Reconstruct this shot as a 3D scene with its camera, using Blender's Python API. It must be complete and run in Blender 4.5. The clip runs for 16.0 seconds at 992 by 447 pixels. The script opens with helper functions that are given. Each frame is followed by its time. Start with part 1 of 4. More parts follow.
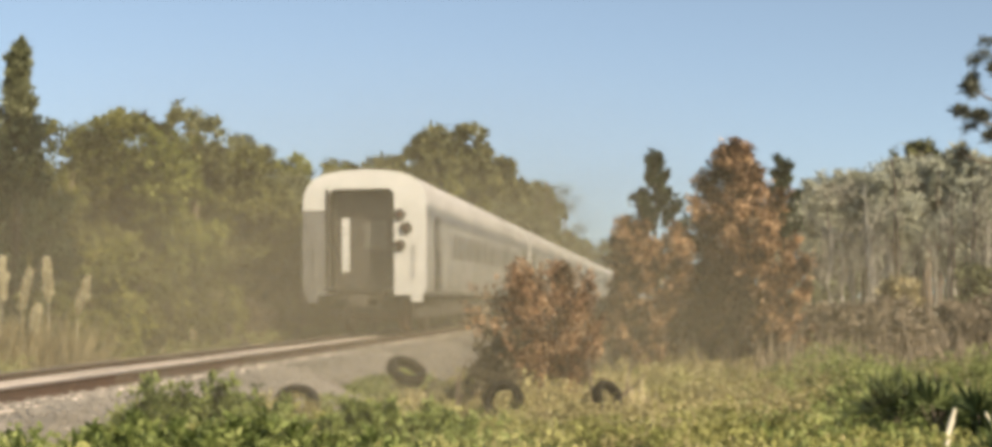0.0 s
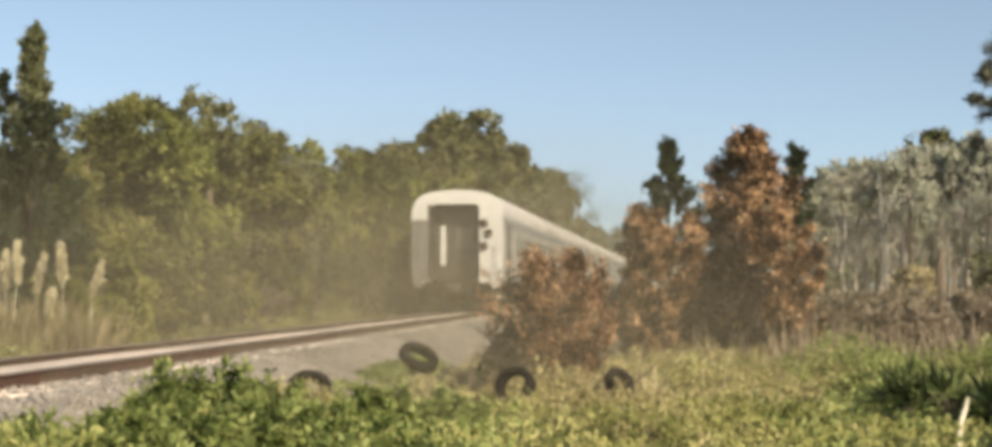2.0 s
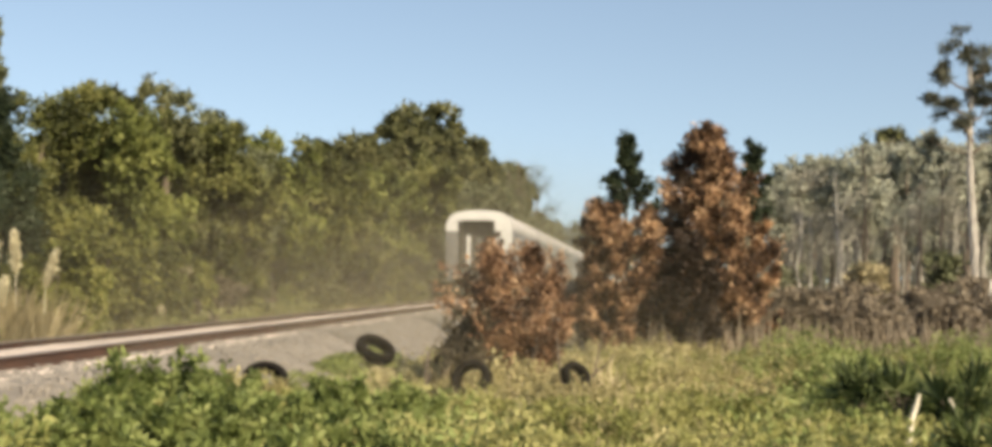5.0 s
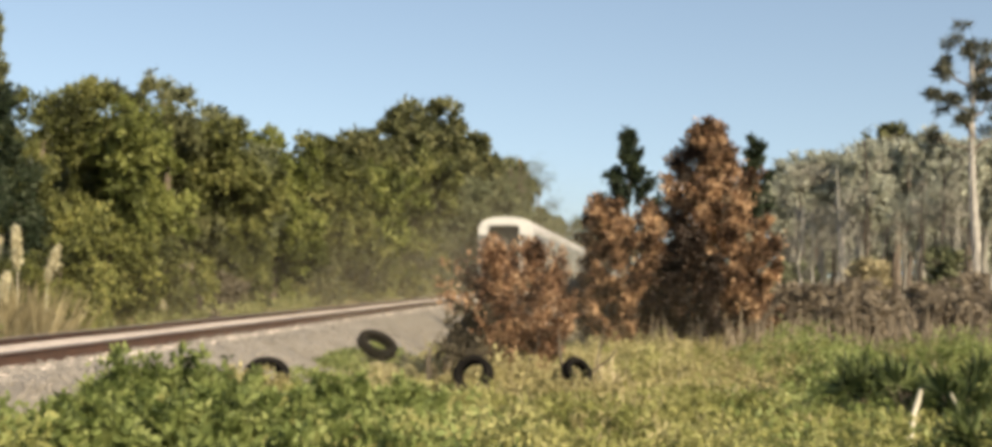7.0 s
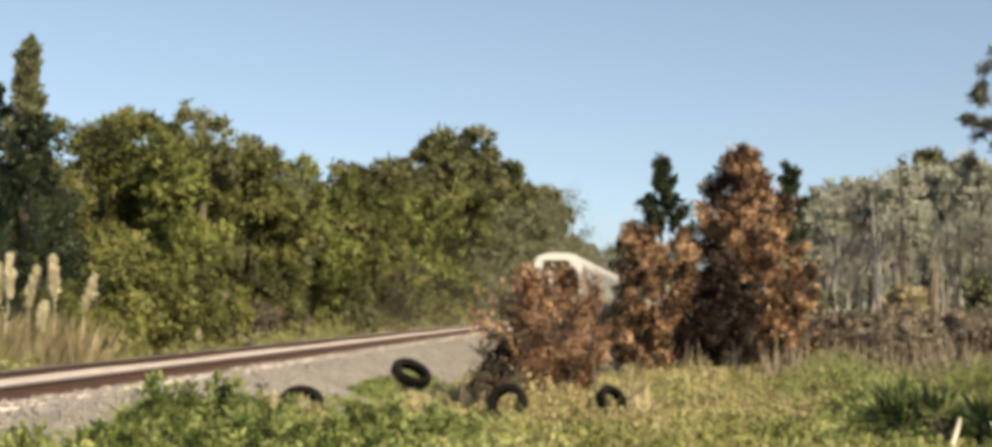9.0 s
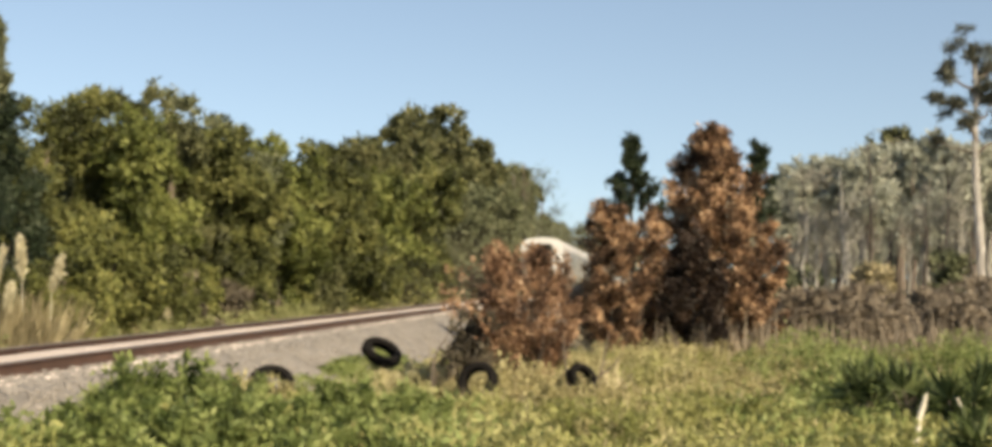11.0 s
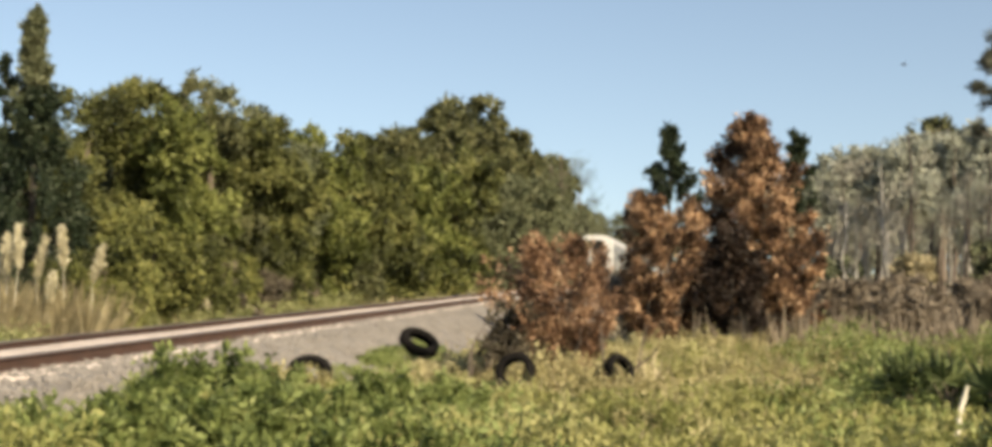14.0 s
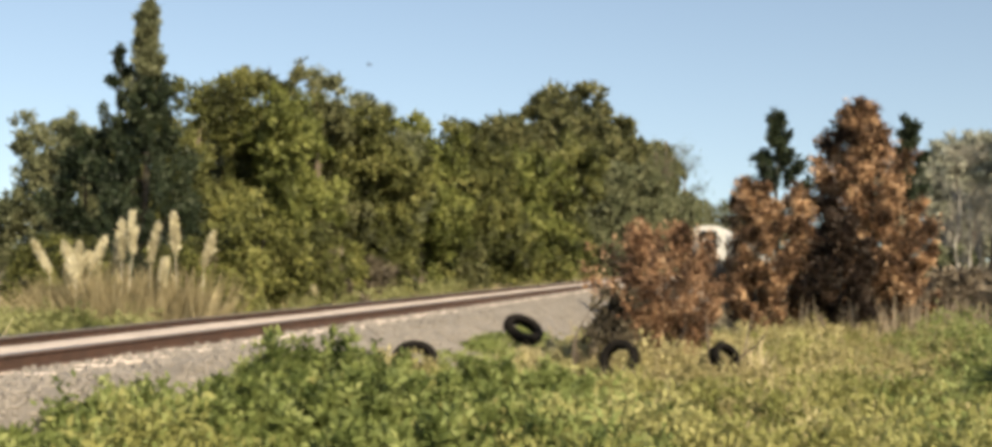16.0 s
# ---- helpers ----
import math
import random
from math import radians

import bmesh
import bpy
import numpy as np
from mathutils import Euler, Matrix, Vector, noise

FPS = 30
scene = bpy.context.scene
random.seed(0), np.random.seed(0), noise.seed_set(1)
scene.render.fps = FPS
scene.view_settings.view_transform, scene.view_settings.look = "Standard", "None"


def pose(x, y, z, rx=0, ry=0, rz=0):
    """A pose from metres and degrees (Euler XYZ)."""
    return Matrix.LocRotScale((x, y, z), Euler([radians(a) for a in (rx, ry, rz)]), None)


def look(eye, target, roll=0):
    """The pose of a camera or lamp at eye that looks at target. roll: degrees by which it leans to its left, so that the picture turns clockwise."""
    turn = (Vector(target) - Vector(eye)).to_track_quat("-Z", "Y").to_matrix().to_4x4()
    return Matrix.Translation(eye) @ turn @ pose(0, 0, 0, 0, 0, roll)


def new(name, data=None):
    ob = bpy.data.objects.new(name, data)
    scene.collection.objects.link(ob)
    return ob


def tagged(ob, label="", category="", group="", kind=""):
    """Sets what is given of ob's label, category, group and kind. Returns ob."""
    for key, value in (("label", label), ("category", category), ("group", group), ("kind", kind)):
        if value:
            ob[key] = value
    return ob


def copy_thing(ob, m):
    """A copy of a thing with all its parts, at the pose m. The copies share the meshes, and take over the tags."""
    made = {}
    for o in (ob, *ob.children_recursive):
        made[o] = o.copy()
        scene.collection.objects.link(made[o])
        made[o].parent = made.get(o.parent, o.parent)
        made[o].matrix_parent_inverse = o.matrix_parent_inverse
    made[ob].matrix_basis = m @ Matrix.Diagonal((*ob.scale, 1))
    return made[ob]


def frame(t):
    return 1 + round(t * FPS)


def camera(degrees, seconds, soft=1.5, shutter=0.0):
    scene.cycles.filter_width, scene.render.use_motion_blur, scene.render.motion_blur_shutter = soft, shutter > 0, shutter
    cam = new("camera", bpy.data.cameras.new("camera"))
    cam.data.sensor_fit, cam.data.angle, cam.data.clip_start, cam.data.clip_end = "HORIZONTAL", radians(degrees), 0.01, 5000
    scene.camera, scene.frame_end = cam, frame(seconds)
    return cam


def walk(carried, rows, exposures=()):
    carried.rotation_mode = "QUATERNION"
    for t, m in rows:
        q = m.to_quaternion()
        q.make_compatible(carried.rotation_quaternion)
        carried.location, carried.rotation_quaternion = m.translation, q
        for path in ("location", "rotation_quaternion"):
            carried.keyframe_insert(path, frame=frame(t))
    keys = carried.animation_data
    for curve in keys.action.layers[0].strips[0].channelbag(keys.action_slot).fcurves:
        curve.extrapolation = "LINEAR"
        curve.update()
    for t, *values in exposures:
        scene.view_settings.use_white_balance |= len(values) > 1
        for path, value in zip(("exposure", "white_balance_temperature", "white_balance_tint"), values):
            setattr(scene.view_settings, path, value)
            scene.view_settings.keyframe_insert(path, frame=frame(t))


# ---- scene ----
# the eye stands beside the line, 1.8 m over the field; the line runs along +y
EYE = (0.0, 0.0, 1.80)
RAIL_TOP = 0.92
TRACK_X = -7.7
TURNS = [
    (0, 7.24, 3.20, 0.49), (0.5, 7.53, 3.07, 0.53), (1, 7.46, 3.06, 0.52), (1.5, 7.56, 2.91, 0.23), (2, 7.77, 2.65, 0.19),
    (2.5, 7.23, 1.89, -0.00), (3, 6.59, 2.15, 0.01), (3.5, 6.30, 2.69, 0.03), (4, 6.24, 2.55, -0.12), (5.2, 5.98, 2.34, -0.40),
    (6.5, 6.00, 2.21, -0.40), (7, 6.06, 2.17, -0.36), (7.5, 6.40, 2.01, -0.36), (8, 6.74, 2.13, -0.40), (8.5, 7.51, 2.47, -0.38),
    (8.7, 7.55, 3.38, -0.28), (9.8, 7.38, 3.08, -0.22), (10.8, 6.80, 2.68, -0.15), (11, 6.23, 2.45, -0.02), (11.5, 6.54, 1.82, -0.07),
    (12, 9.67, 1.47, -0.08), (12.25, 8.68, 1.03, 0.02), (12.5, 5.36, 0.56, 0.09), (13, 5.77, 1.04, 0.03), (13.5, 7.04, 1.72, -0.04),
    (14, 7.80, 2.05, -0.10), (14.5, 9.16, 2.15, -0.15), (15, 10.78, 1.94, -0.28), (15.5, 11.67, 1.32, -0.19), (16, 12.17, 1.49, -0.28),
]
cam = camera(40.0, 16.0, soft=4.3)
walk(cam, [(t, pose(*EYE, 90 + pitch, roll, yaw)) for t, yaw, pitch, roll in TURNS], exposures=[(0, 0.82, 7500, 10), (16, 0.82, 7500, 10)])

# ---- light ----
SUN_FROM = Vector((0.62, -0.60, 0.54)).normalized()
world = bpy.data.worlds.new("sky")
scene.world = world
world.use_nodes = True
wn = world.node_tree.nodes
sky = wn.new("ShaderNodeTexSky")
sky.sky_type = "NISHITA"
sky.sun_disc = False
sky.sun_elevation = math.asin(SUN_FROM.z)
sky.sun_rotation = math.atan2(SUN_FROM.x, SUN_FROM.y)
sky.air_density, sky.dust_density, sky.ozone_density = 1.0, 1.2, 1.0
geo_dir = wn.new("ShaderNodeTexCoord")
lift = wn.new("ShaderNodeVectorMath")
lift.inputs[1].default_value = (0, 0, 0.11)
world.node_tree.links.new(geo_dir.outputs["Generated"], lift.inputs[0])
level = wn.new("ShaderNodeVectorMath")
level.operation = "NORMALIZE"
world.node_tree.links.new(lift.outputs[0], level.inputs[0])
world.node_tree.links.new(level.outputs[0], sky.inputs["Vector"])
world.node_tree.links.new(sky.outputs[0], wn["Background"].inputs[0])
wn["Background"].inputs[1].default_value = 0.105
sun = new("sun", bpy.data.lights.new("sun", "SUN"))
sun.data.energy, sun.data.angle, sun.data.color = 5.0, radians(0.6), (1.0, 0.87, 0.68)
sun.matrix_world = look((0, 0, 60), Vector((0, 0, 60)) - SUN_FROM)


# ---- materials ----
def nodes_of(name):
    m = bpy.data.materials.new(name)
    m.use_nodes = True
    nt = m.node_tree
    return m, nt, nt.nodes["Principled BSDF"], nt.nodes["Material Output"]


def surface(name, dark, light, scale=4.0, rough=0.8, metal=0.0, bump=0.3, fine=40.0, per_object=0.0):
    """Two colours mixed by coarse and fine noise, with a fine relief."""
    m, nt, bsdf, out = nodes_of(name)
    L = nt.links.new
    co = nt.nodes.new("ShaderNodeTexCoord")
    n1 = nt.nodes.new("ShaderNodeTexNoise")
    n1.inputs["Scale"].default_value, n1.inputs["Detail"].default_value = scale, 6.0
    n2 = nt.nodes.new("ShaderNodeTexNoise")
    n2.inputs["Scale"].default_value, n2.inputs["Detail"].default_value = fine, 3.0
    mixv = nt.nodes.new("ShaderNodeMath")
    mixv.operation = "MULTIPLY_ADD"
    mixv.inputs[1].default_value = 0.45
    L(co.outputs["Object"], n1.inputs["Vector"])
    L(co.outputs["Object"], n2.inputs["Vector"])
    half = nt.nodes.new("ShaderNodeMath")
    half.operation = "MULTIPLY"
    half.inputs[1].default_value = 0.55
    L(n1.outputs["Fac"], half.inputs[0])
    L(n2.outputs["Fac"], mixv.inputs[0])
    L(half.outputs[0], mixv.inputs[2])
    value = mixv.outputs[0]
    if per_object:
        info = nt.nodes.new("ShaderNodeObjectInfo")
        plus = nt.nodes.new("ShaderNodeMath")
        plus.operation = "MULTIPLY_ADD"
        plus.inputs[1].default_value = per_object
        L(info.outputs["Random"], plus.inputs[0])
        L(value, plus.inputs[2])
        value = plus.outputs[0]
    ramp = nt.nodes.new("ShaderNodeValToRGB")
    ramp.color_ramp.elements[0].position, ramp.color_ramp.elements[1].position = 0.33, 0.68
    ramp.color_ramp.elements[0].color, ramp.color_ramp.elements[1].color = (*dark, 1), (*light, 1)
    L(value, ramp.inputs["Fac"])
    L(ramp.outputs[0], bsdf.inputs["Base Color"])
    bsdf.inputs["Roughness"].default_value, bsdf.inputs["Metallic"].default_value = rough, metal
    bp = nt.nodes.new("ShaderNodeBump")
    bp.inputs["Strength"].default_value, bp.inputs["Distance"].default_value = bump, 0.02
    L(n2.outputs["Fac"], bp.inputs["Height"])
    L(bp.outputs[0], bsdf.inputs["Normal"])
    return m


def foliage(name, colours, through_light=0.18, rough=0.6, patch=0.8, contrast=2.1, each=0.55):
    """Leaf material: a colour for each leaf, drifting over larger patches, some light passing through."""
    m, nt, bsdf, out = nodes_of(name)
    L = nt.links.new
    geo = nt.nodes.new("ShaderNodeNewGeometry")
    co = nt.nodes.new("ShaderNodeTexCoord")
    n1 = nt.nodes.new("ShaderNodeTexNoise")
    n1.inputs["Scale"].default_value, n1.inputs["Detail"].default_value = patch, 3.0
    L(co.outputs["Object"], n1.inputs["Vector"])
    a = nt.nodes.new("ShaderNodeMath")
    a.operation = "MULTIPLY_ADD"
    a.inputs[1].default_value, a.inputs[2].default_value = contrast, 0.5 - 0.5 * each - 0.5 * contrast
    L(n1.outputs["Fac"], a.inputs[0])
    b = nt.nodes.new("ShaderNodeMath")
    b.operation = "MULTIPLY_ADD"
    b.inputs[1].default_value = each
    L(geo.outputs["Random Per Island"], b.inputs[0])
    L(a.outputs[0], b.inputs[2])
    ramp = nt.nodes.new("ShaderNodeValToRGB")
    el = ramp.color_ramp.elements
    while len(el) < len(colours):
        el.new(0.5)
    for i, c in enumerate(colours):
        el[i].position = 0.1 + 0.85 * i / max(1, len(colours) - 1)
        el[i].color = (*c, 1)
    L(b.outputs[0], ramp.inputs["Fac"])
    L(ramp.outputs[0], bsdf.inputs["Base Color"])
    bsdf.inputs["Roughness"].default_value = rough
    bsdf.inputs["Specular IOR Level"].default_value = 0.25
    tr = nt.nodes.new("ShaderNodeBsdfTranslucent")
    L(ramp.outputs[0], tr.inputs["Color"])
    mix = nt.nodes.new("ShaderNodeMixShader")
    mix.inputs[0].default_value = through_light
    L(bsdf.outputs[0], mix.inputs[1])
    L(tr.outputs[0], mix.inputs[2])
    L(mix.outputs[0], out.inputs["Surface"])
    return m


def dust_material(name, density):
    """Thin airborne dust: clear at the rim, thickest in the middle, broken up by noise."""
    m, nt, bsdf, out = nodes_of(name)
    L = nt.links.new
    co = nt.nodes.new("ShaderNodeTexCoord")
    ln = nt.nodes.new("ShaderNodeVectorMath")
    ln.operation = "LENGTH"
    L(co.outputs["Object"], ln.inputs[0])
    mr = nt.nodes.new("ShaderNodeMapRange")
    mr.interpolation_type = "SMOOTHERSTEP"
    mr.inputs["From Min"].default_value, mr.inputs["From Max"].default_value = 0.0, 1.0
    mr.inputs["To Min"].default_value, mr.inputs["To Max"].default_value = density, 0.0
    L(ln.outputs["Value"], mr.inputs["Value"])
    ns = nt.nodes.new("ShaderNodeTexNoise")
    ns.inputs["Scale"].default_value, ns.inputs["Detail"].default_value = 3.0, 4.0
    L(co.outputs["Object"], ns.inputs["Vector"])
    ml = nt.nodes.new("ShaderNodeMath")
    ml.operation = "MULTIPLY"
    sp = nt.nodes.new("ShaderNodeMapRange")
    sp.inputs["From Min"].default_value, sp.inputs["From Max"].default_value = 0.25, 0.75
    sp.inputs["To Min"].default_value, sp.inputs["To Max"].default_value = 0.65, 1.35
    L(ns.outputs["Fac"], sp.inputs["Value"])
    L(mr.outputs[0], ml.inputs[0])
    L(sp.outputs[0], ml.inputs[1])
    tp = nt.nodes.new("ShaderNodeBsdfTransparent")
    df = nt.nodes.new("ShaderNodeBsdfDiffuse")
    tl = nt.nodes.new("ShaderNodeBsdfTranslucent")
    for s in (df, tl):
        s.inputs["Color"].default_value = (0.257, 0.241, 0.183, 1)
    both = nt.nodes.new("ShaderNodeMixShader")
    both.inputs[0].default_value = 0.4
    L(df.outputs[0], both.inputs[1])
    L(tl.outputs[0], both.inputs[2])
    mix = nt.nodes.new("ShaderNodeMixShader")
    L(ml.outputs[0], mix.inputs[0])
    L(tp.outputs[0], mix.inputs[1])
    L(both.outputs[0], mix.inputs[2])
    L(mix.outputs[0], out.inputs["Surface"])
    return m


M_SOIL = surface("dry_soil", (0.10, 0.085, 0.05), (0.24, 0.20, 0.12), scale=1.2, fine=22, bump=0.6)
M_BALLAST = surface("ballast_bed", (0.115, 0.108, 0.097), (0.235, 0.218, 0.196), scale=2.0, fine=28, bump=0.9)
M_FINES = surface("pale_stone_dust", (0.36, 0.31, 0.27), (0.62, 0.55, 0.49), scale=3.0, fine=35, bump=0.6)
M_STONE = surface("crushed_stone", (0.12, 0.113, 0.104), (0.27, 0.253, 0.232), scale=3.0, fine=50, bump=0.4)
M_RAIL_SIDE = surface("rusty_rail", (0.024, 0.012, 0.008), (0.066, 0.031, 0.019), scale=6, fine=60, rough=0.8)
M_RAIL_TOP = surface("worn_rail_head", (0.35, 0.31, 0.28), (0.55, 0.5, 0.46), scale=8, fine=80, rough=0.3, metal=0.9, bump=0.05)
M_TIE = surface("pale_concrete_sleeper", (0.46, 0.40, 0.35), (0.68, 0.61, 0.55), scale=5, fine=45, per_object=0.2)
M_WHITE = surface("dusty_white_paint", (0.42, 0.44, 0.445), (0.57, 0.59, 0.595), scale=1.5, fine=20, rough=0.45, bump=0.04)
M_ROOF = surface("dirty_roof_paint", (0.32, 0.32, 0.325), (0.47, 0.47, 0.475), scale=0.9, fine=9, rough=0.6, bump=0.05)
M_STEEL = surface("dull_steel_side", (0.22, 0.225, 0.225), (0.36, 0.365, 0.36), scale=1.0, fine=18, rough=0.5, metal=0.3, bump=0.04)
M_BLACK = surface("black_rubber", (0.012, 0.012, 0.012), (0.035, 0.033, 0.03), scale=5, fine=50, rough=0.75)
M_DARK = surface("dark_underframe", (0.03, 0.028, 0.025), (0.08, 0.07, 0.06), scale=4, fine=40)
# Door grey is darkened to stand in for shade inside the gangway.
M_SHADE_GREY = surface("shade_dark_door_paint", (0.028, 0.027, 0.025), (0.06, 0.058, 0.054), scale=3, fine=30, rough=0.5, bump=0.05)
M_BLUE = surface("blue_stripe", (0.11, 0.12, 0.14), (0.17, 0.18, 0.20), scale=3, fine=30, rough=0.45, bump=0.03)
M_GLASS = surface("dusty_tinted_window", (0.07, 0.07, 0.07), (0.14, 0.138, 0.132), scale=1, fine=8, rough=0.35, bump=0.01)
M_REDLENS = surface("red_lens", (0.02, 0.008, 0.007), (0.045, 0.012, 0.01), rough=0.25, bump=0.02)
M_TYRE = surface("old_tyre_rubber", (0.004, 0.004, 0.004), (0.013, 0.012, 0.011), scale=6, fine=55, rough=0.95, bump=0.5)
M_TYRE.node_tree.nodes["Principled BSDF"].inputs["Specular IOR Level"].default_value = 0.08
M_BARK = surface("grey_brown_bark", (0.06, 0.045, 0.035), (0.17, 0.14, 0.11), scale=5, fine=35, bump=0.8)
M_BARK_DARK = surface("dark_bark", (0.02, 0.016, 0.012), (0.06, 0.05, 0.04), scale=5, fine=35, bump=0.8)
M_BARK_PALE = surface("pale_grey_bark", (0.12, 0.117, 0.105), (0.25, 0.243, 0.22), scale=3, fine=25, bump=0.6)
M_BARK_PINE = surface("grey_pine_bark", (0.20, 0.19, 0.175), (0.42, 0.405, 0.375), scale=4, fine=22, bump=0.9)
# Dark grey of the end wall's lower left corner.
M_CORNER_GREY = surface("dark_corner_grey", (0.085, 0.09, 0.095), (0.155, 0.16, 0.165), scale=1.5, fine=18, rough=0.6, bump=0.05)
M_POST = surface("white_post_paint", (0.42, 0.42, 0.39), (0.6, 0.6, 0.57), scale=5, fine=40)
M_DRYWOOD = surface("bleached_stick", (0.45, 0.42, 0.33), (0.68, 0.65, 0.54), scale=6, fine=40)

F_OLIVE = foliage("olive_leaves", [(0.016, 0.020, 0.007), (0.072, 0.083, 0.025), (0.18, 0.185, 0.064)])
F_YELLOW = foliage("yellow_green_leaves", [(0.024, 0.031, 0.010), (0.098, 0.118, 0.030), (0.22, 0.24, 0.078)])
# These two greens are lifted in colour for the haze of distance.
F_DEEP = foliage("deep_green_leaves", [(0.026, 0.032, 0.014), (0.085, 0.093, 0.040), (0.18, 0.18, 0.085)])
F_FAR = foliage("paled_green_leaves", [(0.05, 0.06, 0.032), (0.105, 0.12, 0.065), (0.17, 0.18, 0.105)])
# Distance haze is put into this leaf colour: pale, with little contrast.
F_HAZED = foliage("haze_pale_leaves", [(0.25, 0.27, 0.22), (0.345, 0.365, 0.30), (0.43, 0.45, 0.38)], 0.3, contrast=1.2, each=0.25)
F_CONIFER = foliage("dark_needles", [(0.007, 0.014, 0.008), (0.018, 0.03, 0.015), (0.05, 0.065, 0.035)], 0.1)
F_RUST = foliage("dead_rust_needles", [(0.016, 0.010, 0.007), (0.092, 0.053, 0.032), (0.285, 0.174, 0.102), (0.60, 0.42, 0.265)], 0.12, patch=1.8, contrast=2.6)
F_CORE_SHADE = foliage("shade_dark_twigs", [(0.008, 0.006, 0.005), (0.028, 0.019, 0.014), (0.065, 0.042, 0.029)], 0.08, patch=2.0)
F_RUSTPALE = foliage("dead_pale_rust_leaves", [(0.035, 0.021, 0.014), (0.14, 0.078, 0.046), (0.31, 0.19, 0.115), (0.54, 0.38, 0.25)], 0.18, patch=2.0, contrast=2.3)
F_PINE = foliage("grey_green_needles", [(0.03, 0.035, 0.025), (0.065, 0.07, 0.05), (0.12, 0.125, 0.09)], 0.15)
F_DRYGRASS = foliage("dry_tall_grass", [(0.14, 0.12, 0.065), (0.27, 0.235, 0.14), (0.44, 0.39, 0.25)], 0.25, patch=1.5)
F_BRUSH = foliage("grey_brown_brush", [(0.12, 0.10, 0.075), (0.21, 0.178, 0.135), (0.32, 0.27, 0.205)], 0.3, patch=1.2, contrast=1.2, each=0.3)
F_GREEN = foliage("fresh_green_leaves", [(0.06, 0.085, 0.024), (0.18, 0.225, 0.075), (0.34, 0.37, 0.16)], 0.35, patch=1.6, contrast=2.3, each=0.35)
F_WEED = foliage("yellow_green_weeds", [(0.13, 0.145, 0.045), (0.24, 0.248, 0.088), (0.32, 0.315, 0.138)], 0.3, patch=0.6, contrast=2.6, each=0.25)
F_DRYWEED = foliage("pale_dry_weeds", [(0.20, 0.18, 0.08), (0.34, 0.31, 0.155), (0.48, 0.44, 0.25)], 0.3, patch=0.9, each=0.25)
F_DEADBRUSH = foliage("dark_dead_brush", [(0.05, 0.043, 0.031), (0.105, 0.091, 0.065), (0.18, 0.157, 0.112)], 0.15, patch=1.5)
F_BANK = foliage("grassy_weeds", [(0.10, 0.12, 0.04), (0.19, 0.205, 0.085), (0.30, 0.31, 0.15)], 0.3, patch=0.7)
# Shrub green brightened in the colour itself, to read as sunlit.
F_BUSH = foliage("sun_tinted_shrub_leaves", [(0.028, 0.034, 0.010), (0.115, 0.126, 0.036), (0.245, 0.245, 0.082)], 0.2)
F_STRAW = foliage("straw_plumes", [(0.25, 0.20, 0.11), (0.42, 0.36, 0.22), (0.62, 0.55, 0.38)], 0.3, patch=1.5)
F_PLUME = foliage("pale_plumes", [(0.36, 0.33, 0.22), (0.52, 0.49, 0.35), (0.68, 0.65, 0.50)], 0.35, patch=1.5)
F_TWIG = foliage("grey_twigs", [(0.13, 0.13, 0.11), (0.19, 0.187, 0.16), (0.25, 0.245, 0.21)], 0.05, patch=0.4)
F_PALM = foliage("palmetto_blades", [(0.025, 0.038, 0.014), (0.065, 0.09, 0.03), (0.16, 0.19, 0.08)], 0.2, patch=1.5)
F_BIRD = surface("dark_feathers", (0.02, 0.02, 0.02), (0.06, 0.055, 0.05), scale=8, fine=40)


# ---- mesh helpers ----
def part(name, bm, material, parent=None, label=""):
    """Links a bmesh, or a ready mesh, as one object."""
    if isinstance(bm, bpy.types.Mesh):
        me = bm
    else:
        me = bpy.data.meshes.new(name)
        bm.to_mesh(me)
        bm.free()
    if not me.materials:
        me.materials.append(material)
    ob = new(name, me)
    if parent is not None:
        ob.parent = parent
    if label:
        tagged(ob, label)
    return ob


def thing(name, m, label, category, group="", kind=""):
    ob = new(name)
    ob.empty_display_size = 0.2
    ob.matrix_basis = m
    return tagged(ob, label, category, group, kind)


def quads(name, V):
    """A mesh of separate four-cornered leaves, V: (n, 4, 3)."""
    n = len(V)
    me = bpy.data.meshes.new(name)
    me.vertices.add(4 * n)
    me.vertices.foreach_set("co", np.ascontiguousarray(V, dtype=np.float32).ravel())
    me.loops.add(4 * n)
    me.loops.foreach_set("vertex_index", np.arange(4 * n, dtype=np.int32))
    me.polygons.add(n)
    me.polygons.foreach_set("loop_start", np.arange(0, 4 * n, 4, dtype=np.int32))
    me.update(calc_edges=True)
    return me


def unit(v):
    return v / (np.linalg.norm(v, axis=-1, keepdims=True) + 1e-9)


def leaves(rng, at, size, aspect=0.55, along=None, spread=1.0, face=None, loose=0.55):
    """A diamond-shaped leaf at each place: turned roughly along a direction, or lying roughly across the normals in face."""
    n = len(at)
    s = size * rng.uniform(0.6, 1.4, (n, 1))
    if face is not None:
        nrm = unit(face + rng.normal(size=(n, 3)) * loose)
        a = unit(np.cross(nrm, rng.normal(size=(n, 3))))
        b = np.cross(nrm, a)
        w = s * aspect * 0.5
        return np.stack([at - a * s * 0.5, at + b * w, at + a * s * 0.5, at - b * w], 1)
    a = rng.normal(size=(n, 3)) * spread
    if along is not None:
        a = a + along
    a = unit(a)
    b = unit(np.cross(a, rng.normal(size=(n, 3))))
    w = s * aspect * 0.5
    mid = at + a * s * 0.45
    return np.stack([at, mid + b * w, at + a * s, mid - b * w], 1)


